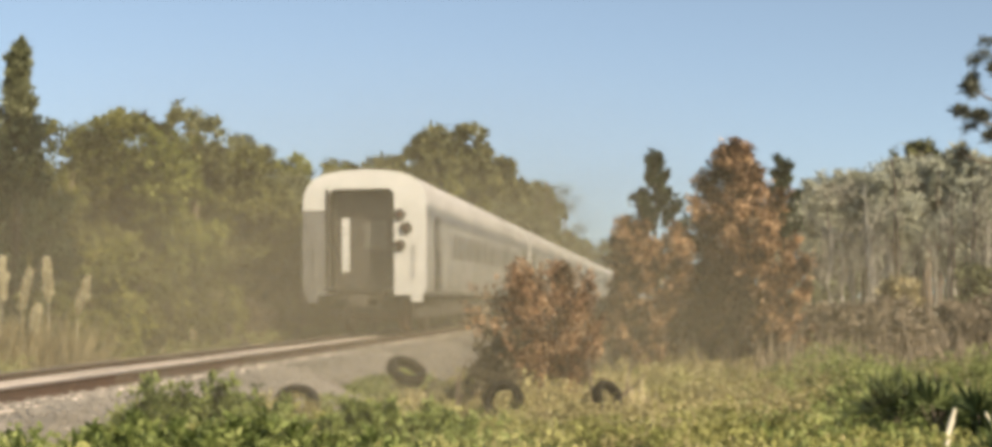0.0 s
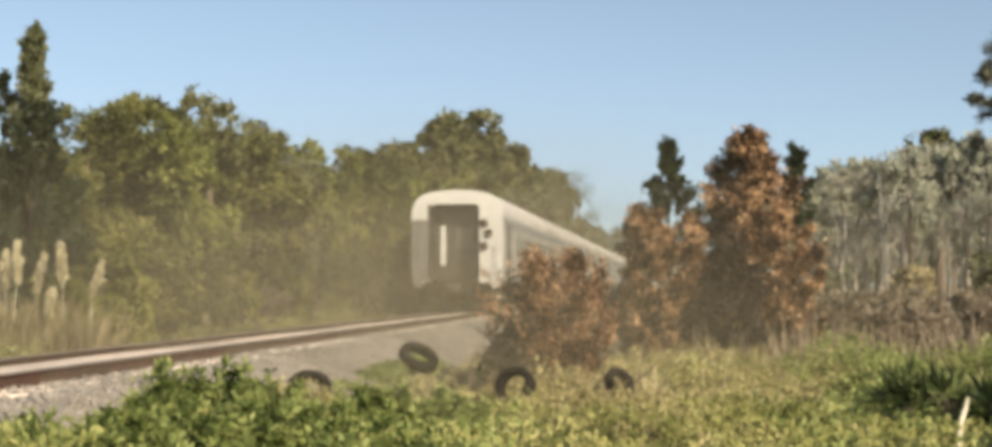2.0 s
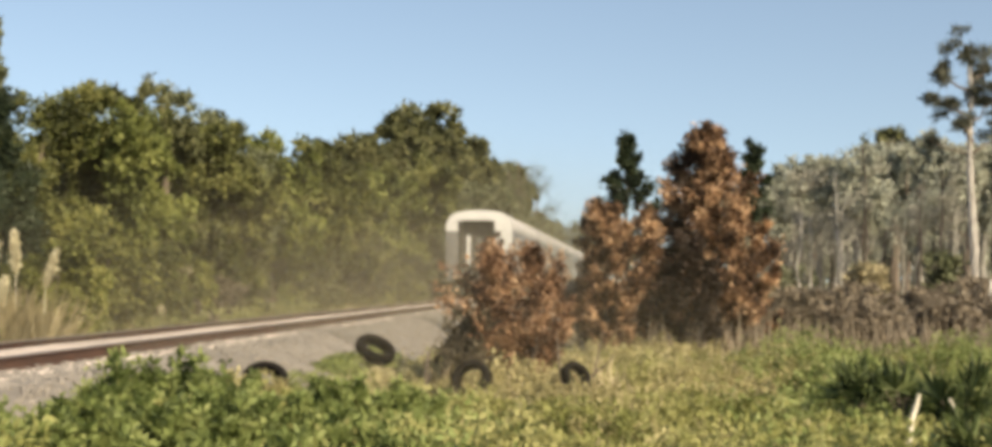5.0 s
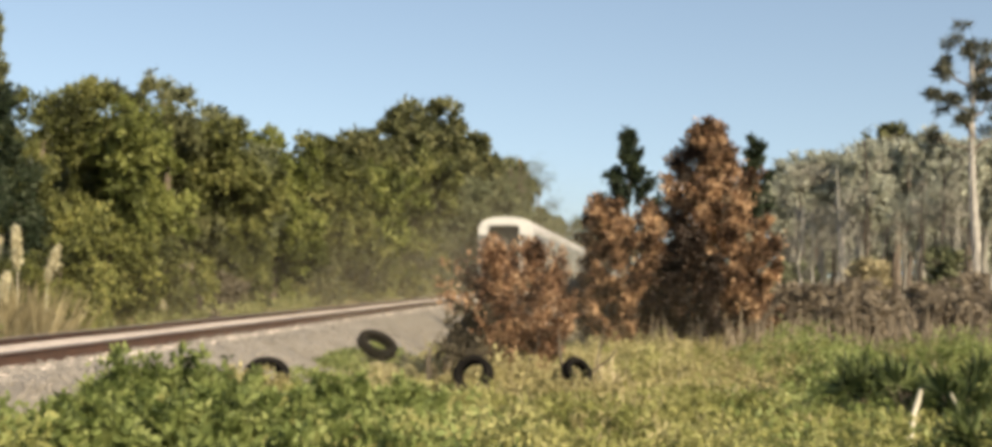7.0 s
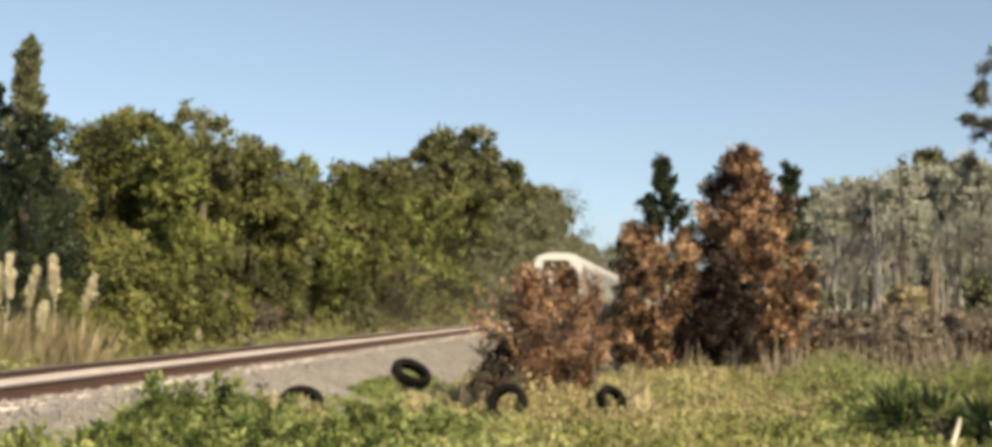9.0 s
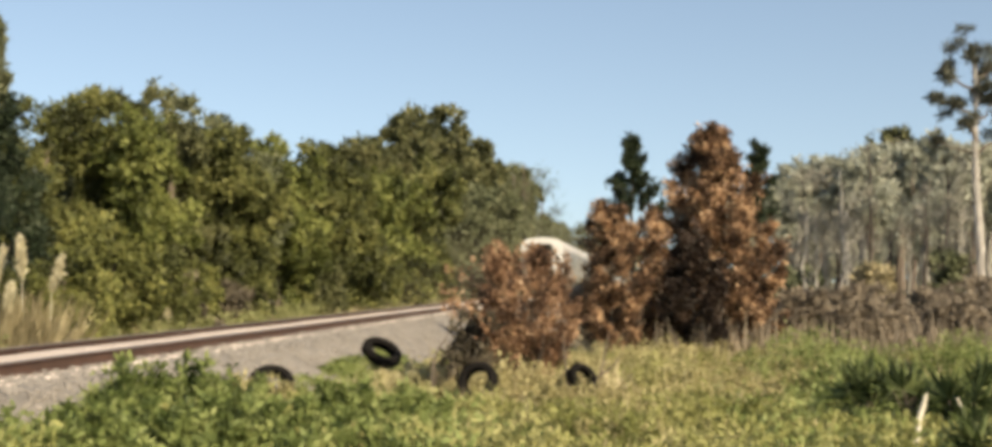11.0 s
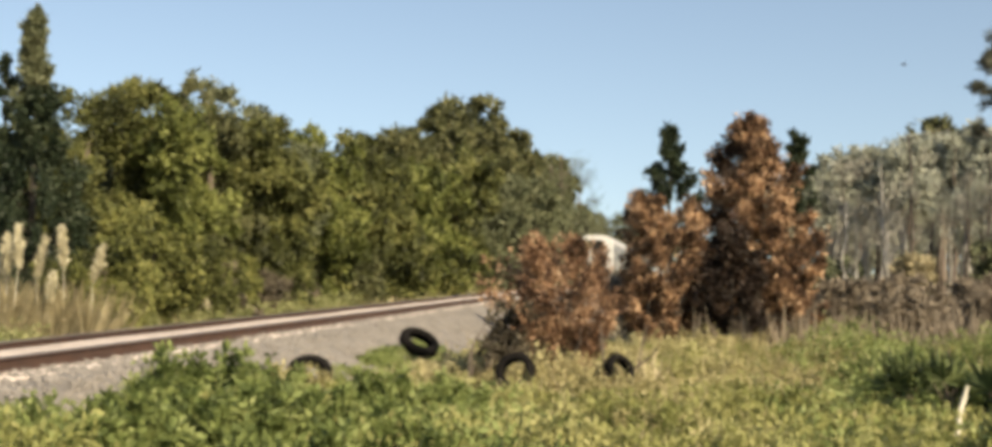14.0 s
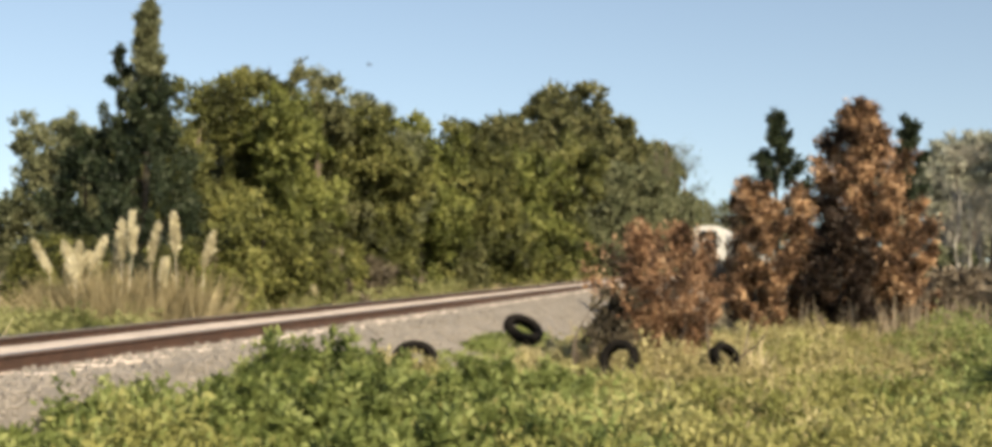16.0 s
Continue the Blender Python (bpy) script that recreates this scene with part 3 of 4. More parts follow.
def passenger_car(y0, label):
    """A single-deck coach. Its rear end stands at its own y = 0; z counts from the rail's top."""
    car = thing("passenger_car", pose(TRACK_X, y0, RAIL_TOP), label, "train car", "cars of the passenger train")
    bm = bmesh.new()
    low = SECTION[:4]
    section_strip(bm, low, 0.12, LENGTH)
    section_strip(bm, [(-x, z) for x, z in low[::-1]], 0.12, LENGTH)
    section_strip(bm, [(-1.50, 1.02), (1.50, 1.02)], 0.12, LENGTH)
    part("body", bm, M_STEEL, car, "dull dusty silver body sides")
    bm = bmesh.new()
    roof = SECTION[3:]
    section_strip(bm, roof + [(-x, z) for x, z in roof[-2::-1]], 0.12, LENGTH)
    part("roof", bm, M_ROOF, car, "dirty pale rounded roof")
    for side in (1, -1):
        part("letterboard", box(bmesh.new(), side * 1.615 - 0.012, side * 1.615 + 0.012, 0.3, LENGTH - 0.3, 2.98, 3.22), M_BLUE, car, "dark stripe above the windows")
        part("fluted_panel", box(bmesh.new(), side * 1.615 - 0.010, side * 1.615 + 0.010, 3.6, LENGTH - 3.6, 1.25, 1.78, 0.006), M_STEEL, car)
        pane = bpy.data.meshes.new("window")
        b = box(bmesh.new(), -0.02, 0.02, -0.72, 0.72, -0.33, 0.33, 0.015)
        b.to_mesh(pane)
        b.free()
        for i in range(10):
            w = part("window", pane, M_GLASS, car)
            w.matrix_basis = pose(side * 1.61, 4.9 + i * 1.76, 2.42)
        for yy in (1.7, LENGTH - 1.7):
            d = part("side_door", box(bmesh.new(), side * 1.61 - 0.018, side * 1.61 + 0.018, yy - 0.42, yy + 0.42, 1.12, 3.1, 0.012), M_SHADE_GREY, car, "recessed grey vestibule door")
            part("door_window", box(bmesh.new(), side * 1.62 - 0.014, side * 1.62 + 0.014, yy - 0.22, yy + 0.22, 2.2, 2.85, 0.01), M_GLASS, d)
    for y in (0.0, LENGTH):
        bm = bmesh.new()
        end_wall(bm, y, -0.92, 0.78, 1.22, 3.74, 0.12)
        part("end_wall", bm, M_WHITE, car, "white end wall around a dark gangway")
    part("corner_panel", box(bmesh.new(), -1.585, -0.99, -0.014, 0.0, 1.05, 3.2, 0.005), M_CORNER_GREY, car, "dark grey lower left corner panel")
    # the rear gangway: rubber surround, recess and door
    bm = bmesh.new()
    box(bm, -1.00, -0.92, -0.03, 0.75, 1.15, 3.74, 0.02)
    box(bm, 0.78, 0.84, 0.13, 0.75, 1.15, 3.74, 0.02)
    box(bm, -0.92, 0.78, 0.13, 0.75, 3.74, 3.80, 0.02)
    box(bm, -0.92, 0.78, -0.25, 0.75, 1.12, 1.21, 0.02)
    part("gangway_surround", bm, M_BLACK, car, "black rubber gangway surround")
    door = part("end_door", box(bmesh.new(), -0.92, 0.78, 0.76, 0.82, 1.12, 3.78), M_SHADE_GREY, car, "grey end door, gangway shade put into its dark colour")
    part("door_window", box(bmesh.new(), -0.15, 0.45, 0.735, 0.758, 2.2, 2.95, 0.01), M_GLASS, door)
    part("white_strip", box(bmesh.new(), -0.60, -0.40, 0.10, 0.14, 1.62, 3.0, 0.015), M_WHITE, car, "upright white strip inside the gangway")
    part("buffer_plate", box(bmesh.new(), -0.7, 0.55, -0.12, 0.0, 0.95, 1.15, 0.02), M_DARK, car)
    for x, z in ((1.10, 2.72), (0.93, 3.06), (0.93, 2.28)):
        lamp = part("marker_light", tube(bmesh.new(), [(x, 0.0, z), (x, -0.08, z), (x, -0.10, z)], [0.16, 0.15, 0.11], 14), M_BLACK, car, "dark round marker light housing")
        part("lens", tube(bmesh.new(), [(x, -0.095, z), (x, -0.115, z)], [0.09, 0.07], 12), M_REDLENS, lamp)
    for x in (-1.25, 1.33):
        bm = tube(bmesh.new(), [(x, 0, 1.5), (x, -0.09, 1.5), (x, -0.09, 2.3), (x, 0, 2.3)], [0.02] * 4, 6)
        part("grab_handle", bm, M_STEEL, car)
    part("step", box(bmesh.new(), 1.22, 1.50, -0.06, 0.2, 0.84, 1.05, 0.02), M_WHITE, car, "white corner step")
    part("step", box(bmesh.new(), -1.50, -1.22, -0.06, 0.2, 0.84, 1.05, 0.02), M_CORNER_GREY, car, "dark grey corner step")
    bm = box(bmesh.new(), -0.12, 0.12, -0.55, 0.4, 0.78, 0.95, 0.03)
    box(bm, -0.2, 0.2, -0.75, -0.5, 0.72, 1.0, 0.05)
    part("coupler", bm, M_DARK, car)
    for x in (-0.42, 0.40):
        part("air_hose", tube(bmesh.new(), [(x, 0, 0.9), (x, -0.2, 0.75), (x + 0.05, -0.3, 0.5), (x + 0.1, -0.25, 0.35)], [0.03] * 4, 7), M_BLACK, car)
    part("underframe", box(bmesh.new(), -1.2, 1.2, 4.8, LENGTH - 4.8, 0.45, 1.0, 0.05), M_DARK, car)
    for yb in (3.0, LENGTH - 3.0):
        bm = box(bmesh.new(), -1.15, -1.0, -1.75, 1.75, 0.42, 0.68, 0.04)
        box(bm, 1.0, 1.15, -1.75, 1.75, 0.42, 0.68, 0.04)
        box(bm, -1.0, 1.0, -0.25, 0.25, 0.45, 0.75, 0.04)
        bogie = part("bogie", bm, M_DARK, car)
        bogie.matrix_basis = pose(0, yb, 0)
        for dy in (-1.3, 1.3):
            ws = part("wheelset", WHEELSET, M_RAIL_SIDE, bogie)
            ws.matrix_basis = pose(0, dy, 0.46)
    return car


REAR_AT, SPEED = 34.0, 6.25
last_car = passenger_car(REAR_AT, "white-ended silver passenger car, last of the train")
CARS = [last_car]
for i in range(1, 5):
    c = copy_thing(last_car, pose(TRACK_X, REAR_AT + i * (LENGTH + 0.65), RAIL_TOP))
    tagged(c, "silver passenger car coupled in the moving train")
    CARS.append(c)


# ---- dust hanging behind the train ----
def dust_cloud(x, y, z, rx, rz, density, seed):
    """A thin veil of dust, thick in its middle and clear at its rim, slightly cupped."""
    rng = np.random.default_rng(seed)
    bm = bmesh.new()
    rings = [[bm.verts.new((0, 0, 0))]]
    for i in range(1, 9):
        r = i / 8
        rings.append([bm.verts.new((r * math.cos(k * math.pi / 16), 0.03 * math.sin(3 * k * math.pi / 16 + seed) * r, r * math.sin(k * math.pi / 16))) for k in range(32)])
    for k in range(32):
        bm.faces.new((rings[0][0], rings[1][k], rings[1][(k + 1) % 32]))
    for a, b in zip(rings[1:], rings[2:]):
        for k in range(32):
            bm.faces.new((a[k], b[k], b[(k + 1) % 32], a[(k + 1) % 32]))
    ob = part("dust_cloud", bm, dust_material("airborne_dust", density))
    ob.scale = (rx, 3.0, rz)
    ob.location = (x, y, z)
    return tagged(ob, "thin tan dust stirred up behind the train", "dust", "dust behind the train", "stuff")


# start y, half width, half height, density, speed along the line, rate of settling
DUST = [(11.5, 9.5, 4.4, 0.17, 1.3, 0.045), (16.5, 13, 5.4, 0.20, 1.8, 0.040), (21.5, 17, 6.4, 0.20, 3.0, 0.022), (28.0, 21, 7.4, 0.20, 4.5, 0.010), (36.0, 9, 5.0, 0.12, 6.25, 0.004), (42.0, 13, 6.0, 0.20, 6.25, 0.004), (50.0, 28, 11.0, 0.16, 6.1, 0.003)]
CLOUDS = [dust_cloud(-6.0, y, 0.9, rx, rz, den, i) for i, (y, rx, rz, den, v, sink) in enumerate(DUST)]

# ---- trees and shrubs beyond the line ----
ROW_TREES = [
    (-25.67, 44, 6.1, 1.53, F_FAR, "distant dull green tree beyond the dark conifer"),
    (-24.84, 46, 5.98, 1.28, F_FAR, "distant dull green tree beyond the dark conifer"),
    (-15.37, 30, 3.44, 0.77, F_OLIVE, "olive green tree beside the dark conifer"),
    (-14.24, 31, 5.49, 1.51, F_OLIVE, "broad olive green tree in the lineside row"),
    (-15.82, 36, 6.33, 1.25, F_FAR, "dull green tree behind the lineside row"),
    (-13.64, 33, 6.23, 1.15, F_OLIVE, "olive green tree with a pointed top in the lineside row"),
    (-12.15, 32, 5.42, 0.97, F_YELLOW, "yellow-green tree in the lineside row"),
    (-12.87, 36, 6.2, 1.17, F_DEEP, "deep green oak rising over the lineside row"),
    (-12.75, 39, 6.8, 1.7, F_FAR, "pale topped tree rising over the lineside row"),
    (-11.73, 37.4, 5.82, 1.3, F_OLIVE, "olive green tree in the lineside row"),
    (-11.65, 42.4, 5.77, 1.18, F_YELLOW, "bright yellow-green column-shaped tree beside the railway"),
    (-11.71, 46.3, 6.08, 1.29, F_OLIVE, "olive green tree in the lineside row"),
    (-11.79, 51.5, 5.88, 1.43, F_OLIVE, "olive green tree in the lineside row"),
    (-11.99, 59.2, 6.31, 1.79, F_YELLOW, "yellow-green tree in the lineside row"),
    (-12.15, 69.3, 6.97, 2.09, F_OLIVE, "olive green tree in the lineside row"),
    (-12.26, 81.6, 7.18, 2.27, F_FAR, "dull green tree in the lineside row"),
    (-12.37, 97.7, 7.62, 2.49, F_FAR, "dull green tree in the lineside row"),
    (-12.43, 117.9, 7.52, 2.6, F_FAR, "dull green tree far along the railway"),
    (-12.37, 142.7, 7.46, 2.48, F_FAR, "dull green tree far along the railway"),
    (-16.58, 80, 9.67, 1.86, F_DEEP, "dark oak standing behind the lineside row"),
    (-15.64, 88.7, 11.92, 2.26, F_DEEP, "dark oak standing behind the lineside row"),
    (-15.93, 102.8, 14.34, 2.86, F_DEEP, "tall dark oak standing behind the lineside row"),
    (-16.29, 128.7, 14.47, 3.58, F_DEEP, "dark oak standing behind the lineside row"),
    (-16.11, 154.2, 14.03, 3.22, F_DEEP, "dark oak standing behind the lineside row"),
    (-16.14, 176.7, 12.57, 3.28, F_DEEP, "dark oak far along the railway"),
    (-27.24, 430, 19.87, 8.98, F_FAR, "distant tree at the end of the line in haze-paled green"),
    (-16.63, 440, 19.27, 9.19, F_FAR, "distant tree at the end of the line in haze-paled green"),
    (-5.57, 450, 20.09, 10.45, F_FAR, "distant tree at the end of the line in haze-paled green"),
]
ROW_SHRUBS = [
    (-13.6, 23, 1.93, 0.64, F_BUSH),
    (-13.76, 25, 1.86, 0.64, F_OLIVE),
    (-11.03, 23.5, 1.78, 0.65, F_BUSH),
    (-11.05, 25.3, 2.12, 0.76, F_BUSH),
    (-11.55, 28.6, 2.85, 1.3, F_BUSH),
    (-11.13, 30.3, 2.25, 0.91, F_OLIVE),
    (-11.09, 32.2, 1.9, 0.82, F_BUSH),
    (-11.25, 31.8, 1.7, 1.1, F_DEADBRUSH),
    (-11.13, 34.7, 1.35, 0.95, F_DEADBRUSH),
    (-10.97, 37.3, 1.1, 0.61, F_DEADBRUSH),
    (-11.15, 36.7, 2.05, 0.94, F_OLIVE),
    (-11.17, 45.9, 2.09, 0.96, F_DEEP),
    (-11.31, 51.6, 1.93, 1.2, F_OLIVE),
    (-11.43, 60.0, 2.01, 1.39, F_BUSH),
    (-11.49, 70.9, 1.94, 1.48, F_OLIVE),
    (-11.53, 83.3, 1.95, 1.55, F_FAR),
    (-11.59, 100.9, 1.78, 1.64, F_FAR),
]



def far_side():
    for i, (x, y, h, r, leaf, label) in enumerate(ROW_TREES):
        n = int(min(46000, max(15000, 6400 * h * r / max(1.0, (y / 40) ** 1.6))))
        tree("tree", (x, y, 0.3), h * 1.05, r * (1.42 if leaf is F_DEEP else 1.5), leaf, label, 100 + i, n=n, size=min(0.5, 0.0032 * y), low=0.03 if y < 75 else 0.1, lobes=11, group="trees along the railway")
    for i, (x, y, h, r, leaf) in enumerate(ROW_SHRUBS):
        label = "bare grey-brown brush at the foot of the trees" if leaf is F_DEADBRUSH else "rounded green shrub in front of the lineside trees"
        tree("shrub", (x, y, 0.34), h, r * 1.2, leaf, label, 200 + i, n=10500, size=min(0.28, 0.0032 * y), low=0.0, lobes=6, category="shrub", group="shrubs along the railway", limbs=3)
    # Sun on the tall conifer's top is coloured in with paler tip leaves.
    plumed("conifer", (-13.27, 26.5, 0.3), 6.75, [(0, 0.9), (0.25, 1.15), (0.45, 1.0), (0.6, 0.75), (0.7, 0.45), (0.8, 0.27), (0.9, 0.17), (1, 0.04)], F_CONIFER, "tall dark conifer with ragged rising branches", 300, flare=0.4, branches=80, plumes=7, per=40, size=0.12, plume=0.75, tips=(0.76, F_FAR, "top in paler leaves, sunlight put into the colour"), fat=0.09, rising=0.8)
    plumed("conifer", (-14.05, 26.8, 0.3), 5.95, [(0, 0.5), (0.5, 0.55), (0.75, 0.33), (0.88, 0.16), (1, 0.06)], F_CONIFER, "slim dark conifer beside the taller one", 302, flare=0.4, branches=24, plumes=6, per=34, size=0.12, plume=0.65, fat=0.08)
    plumed("conifer", (-14.85, 26.9, 0.3), 4.15, [(0, 0.8), (0.5, 0.95), (0.8, 0.7), (0.92, 0.45), (1, 0.15)], F_CONIFER, "lower dark conifer with ragged branches", 301, branches=34, plumes=8, per=40, size=0.13, plume=0.6, fat=0.12)


far_side()


def pampas(at, height, seed):
    """A tuft of tall grass with upright feathery plumes."""
    rng = np.random.default_rng(seed)
    ob = thing("pampas_grass", pose(*at), "tall straw-coloured grass with feathery upright plumes", "grass", "plumed grass by the railway")
    n = 460
    base = np.stack([rng.normal(size=n) * 0.22, rng.normal(size=n) * 0.22, np.zeros(n)], 1)
    lean = np.stack([base[:, 0] * 1.3, base[:, 1] * 1.3, np.full(n, 1.0)], 1) + rng.normal(size=(n, 3)) * 0.15
    part("blades", quads("blades", leaves(rng, base, height * 0.5, 0.022, lean * 4, 0.6)), F_DRYGRASS, ob)
    for k in range(1 + seed % 2):
        x, y = rng.normal(size=2) * 0.2
        h = height * rng.uniform(0.8, 1.06)
        top = np.array((x * 1.6 + rng.normal() * 0.12, y * 1.6, h))
        low = np.array((x * 1.4, y * 1.4, h * 0.68))
        stem = part("stem", tube(bmesh.new(), wavy_line(rng, (x, y, 0), tuple(low), 4, 0.02), [0.011, 0.009, 0.007, 0.005], 5), M_DRYWOOD, ob)
        m = 520
        s = rng.uniform(0, 1, (m, 1))
        p = low + s * (top - low) + rng.normal(size=(m, 3)) * np.array((0.034, 0.034, 0.02)) * np.sin(0.25 + 2.7 * s)
        part("plume", quads("plume", leaves(rng, p, 0.10, 0.28, np.array((0.15, 0, 1.3)), 0.5)), F_PLUME, stem, "pale feathery plume")
    return ob


for i, (x, y, h) in enumerate([(-11.73, 21.79, 2.25), (-11.28, 21.51, 2.2), (-10.94, 21.93, 2.25), (-10.21, 22.16, 2.1), (-10.49, 21.75, 1.6), (-12.28, 21.57, 1.85), (-12.61, 22.05, 1.75), (-11.46, 21.11, 1.7), (-13.01, 22.24, 1.7), (-10.95, 38.0, 1.05), (-10.8, 31.0, 0.9)]):
    pampas((x, y, 0.33), h, 400 + i)


def weeds(name, label, boxes, leaf, seed, stem=0.5, size=0.07, aspect=0.4, per=26):
    """Rough herbage as one sheet of stuff: boxes of x0, x1, y0, y1, plants, mean height."""
    rng = np.random.default_rng(seed)
    out = []
    for x0, x1, y0, y1, plants, h in boxes:
        k = max(1, plants // 14)
        pick = rng.integers(0, k, plants)
        x = np.clip(rng.uniform(x0, x1, k)[pick] + rng.normal(size=plants) * 0.28, x0, x1)
        y = np.clip(rng.uniform(y0, y1, k)[pick] + rng.normal(size=plants) * 0.28, y0, y1)
        hh = rng.uniform(0.6, 1.25, k)[pick] * h * rng.uniform(0.55, 1.25, plants) * (0.8 + 0.5 * np.sin(x * 2.1 + 1.3 * np.sin(y * 1.7)) * np.cos(y * 1.9))
        z0 = np.interp(x, [b[0] for b in BED], [b[1] for b in BED]) - 0.03
        s = rng.uniform(0.08, 1.0, (plants, per)) ** 0.8
        lean = rng.normal(size=(plants, 2)) * 0.22
        px = x[:, None] + lean[:, :1] * s * hh[:, None] + rng.normal(size=(plants, per)) * 0.055
        py = y[:, None] + lean[:, 1:] * s * hh[:, None] + rng.normal(size=(plants, per)) * 0.055
        pz = z0[:, None] + s * hh[:, None]
        p = np.stack([px, py, pz], -1).reshape(-1, 3)
        out.append(leaves(rng, p, size, aspect, np.array((0, 0, 0.5)), 0.8))
    return tagged(part(name, quads(name, np.concatenate(out)), leaf), label, "weeds", kind="stuff")


def blades(name, label, boxes, leaf, seed, width=0.03):
    """Upright grass blades as one sheet of stuff."""
    rng = np.random.default_rng(seed)
    out = []
    for x0, x1, y0, y1, n, h in boxes:
        x, y = rng.uniform(x0, x1, n), rng.uniform(y0, y1, n)
        z0 = np.interp(x, [b[0] for b in BED], [b[1] for b in BED]) - 0.05
        s = h * rng.uniform(0.7, 1.3, n)
        at = np.stack([x, y, z0], 1)
        v = leaves(rng, at, 1.0, width, np.array((0, 0, 3.0)), 0.7)
        out.append(at[:, None] + (v - at[:, None]) * s[:, None, None])
    return tagged(part(name, quads(name, np.concatenate(out)), leaf), label, "grass", kind="stuff")


def near_side():
    # two dying junipers, the small dead bush, companions and a dark core filler
    plumed("dead_juniper", (1.62, 33.1, 0), 5.35, [(0, 0.7), (0.12, 1.2), (0.35, 1.62), (0.55, 1.4), (0.75, 0.95), (0.9, 0.55), (1, 0.2)], F_RUST, "dead rust-brown juniper standing in the field", 500, branches=100, plumes=11, per=42, size=0.11, plume=0.72, bare=0.19, flare=0.8, fat=0.14, group="junipers in the field")
    plumed("juniper", (-0.28, 32.0, 0), 5.15, [(0, 0.7), (0.2, 1.05), (0.45, 0.95), (0.62, 0.62), (0.72, 0.6), (0.82, 0.3), (0.92, 0.12), (1, 0.04)], F_RUST, "dying juniper, rust below with a sparse green top", 501, branches=54, plumes=8, per=36, size=0.11, plume=0.6, bare=0.10, tips=(0.64, F_CONIFER, "sparse dark green living top"), fat=0.12, group="junipers in the field")
    plumed("juniper", (2.76, 33.6, 0), 5.15, [(0, 0.5), (0.4, 0.7), (0.7, 0.52), (0.88, 0.28), (1, 0.07)], F_RUST, "narrow juniper, rust below with a dark green top", 502, branches=34, plumes=8, per=36, size=0.11, plume=0.6, bare=0.14, tips=(0.62, F_CONIFER, "dark green living top"), fat=0.11, group="junipers in the field")
    plumed("dead_juniper", (-0.75, 31.0, 0), 3.5, [(0, 0.5), (0.25, 0.8), (0.6, 0.75), (0.85, 0.5), (1, 0.2)], F_RUST, "lower dead rust-brown juniper beside the green-topped one", 503, branches=42, plumes=9, per=40, size=0.10, plume=0.55, bare=0.12, fat=0.14, group="junipers in the field")
    # Added dark plant: its colour stands for the juniper's shaded, bare-twigged core.
    plumed("dead_juniper", (1.10, 31.3, 0), 2.8, [(0, 0.4), (0.3, 0.8), (0.7, 0.75), (1, 0.3)], F_CORE_SHADE, "dark filler for the shaded, twiggy core of the dead juniper", 504, branches=36, plumes=9, per=40, size=0.11, plume=0.45, bare=0.12, group="junipers in the field")
    plumed("dead_bush", (-2.02, 21.7, 0), 2.25, [(0, 0.2), (0.15, 0.35), (0.4, 0.85), (0.65, 1.0), (0.85, 0.8), (1, 0.35)], F_RUSTPALE, "dead rust-brown bush among old tyres", 516, flare=0.5, branches=66, plumes=9, per=36, size=0.075, plume=0.55, bare=0.15, category="bush", fat=0.11, rising=1.0, stems=5, bark=M_BARK)
    tree("dead_bush", (-2.70, 21.10, 0), 1.45, 0.5, F_DEADBRUSH, "low grey-brown dead bush", 511, n=2600, size=0.10, low=0.05, lobes=5, category="bush", limbs=5, bark=M_BARK_DARK, clump=0.22)
    tree("dry_bush", (7.36, 45.38, 0), 2.35, 1.0, F_DRYGRASS, "tan dry bush standing in the field", 512, n=3600, size=0.18, low=0.05, lobes=6, category="bush")
    for i, (x, y, h, r) in enumerate([(4.48, 38.24, 1.6, 1.2), (6.19, 40.32, 1.7, 1.2), (9.25, 43.46, 1.7, 1.3), (11.12, 46.55, 2.0, 1.4), (5.36, 34.28, 1.3, 1.0), (7.97, 36.40, 1.3, 1.1), (10.28, 38.50, 1.5, 1.2), (12.59, 42.61, 1.7, 1.3), (0.78, 36.07, 1.5, 1.2), (-1.42, 35.97, 1.6, 1.1)]):
        tree("brush", (x, y, 0), h, r, F_BRUSH, "low grey-brown dry brush in the field", 520 + i, n=5200, size=0.13, low=0.0, lobes=5, category="bush", group="brush in the field", limbs=5)
    # the grey wood on the far side of the field
    bare = [(9.44, 84.51, 9.33), (11.08, 88.59, 9.29), (11.09, 80.58, 8.89), (13.93, 92.72, 10.28), (12.76, 78.65, 9.44), (15.13, 86.77, 10.51), (16.97, 90.86, 11.13), (18.99, 95.95, 11.44), (17.74, 84.88, 10.03), (20.58, 93.02, 10.49),
            (18.23, 78.90, 8.96), (23.51, 97.16, 10.43), (22.54, 89.11, 10.31), (24.06, 91.18, 10.3), (8.87, 75.48, 7.64), (10.48, 72.55, 7.57), (14.29, 74.72, 8.42), (15.69, 72.78, 7.73), (23.68, 86.15, 9.62)]
    for i, (x, y, h) in enumerate(bare):
        bare_tree("bare_tree", (x, y, 0), h, 1.5, 600 + i, "thin leafless grey tree at the edge of a wood", (M_BARK_PALE, M_BARK, M_BARK_DARK)[i % 3], F_TWIG if i % 4 else F_HAZED, n=800, group="leafless trees")
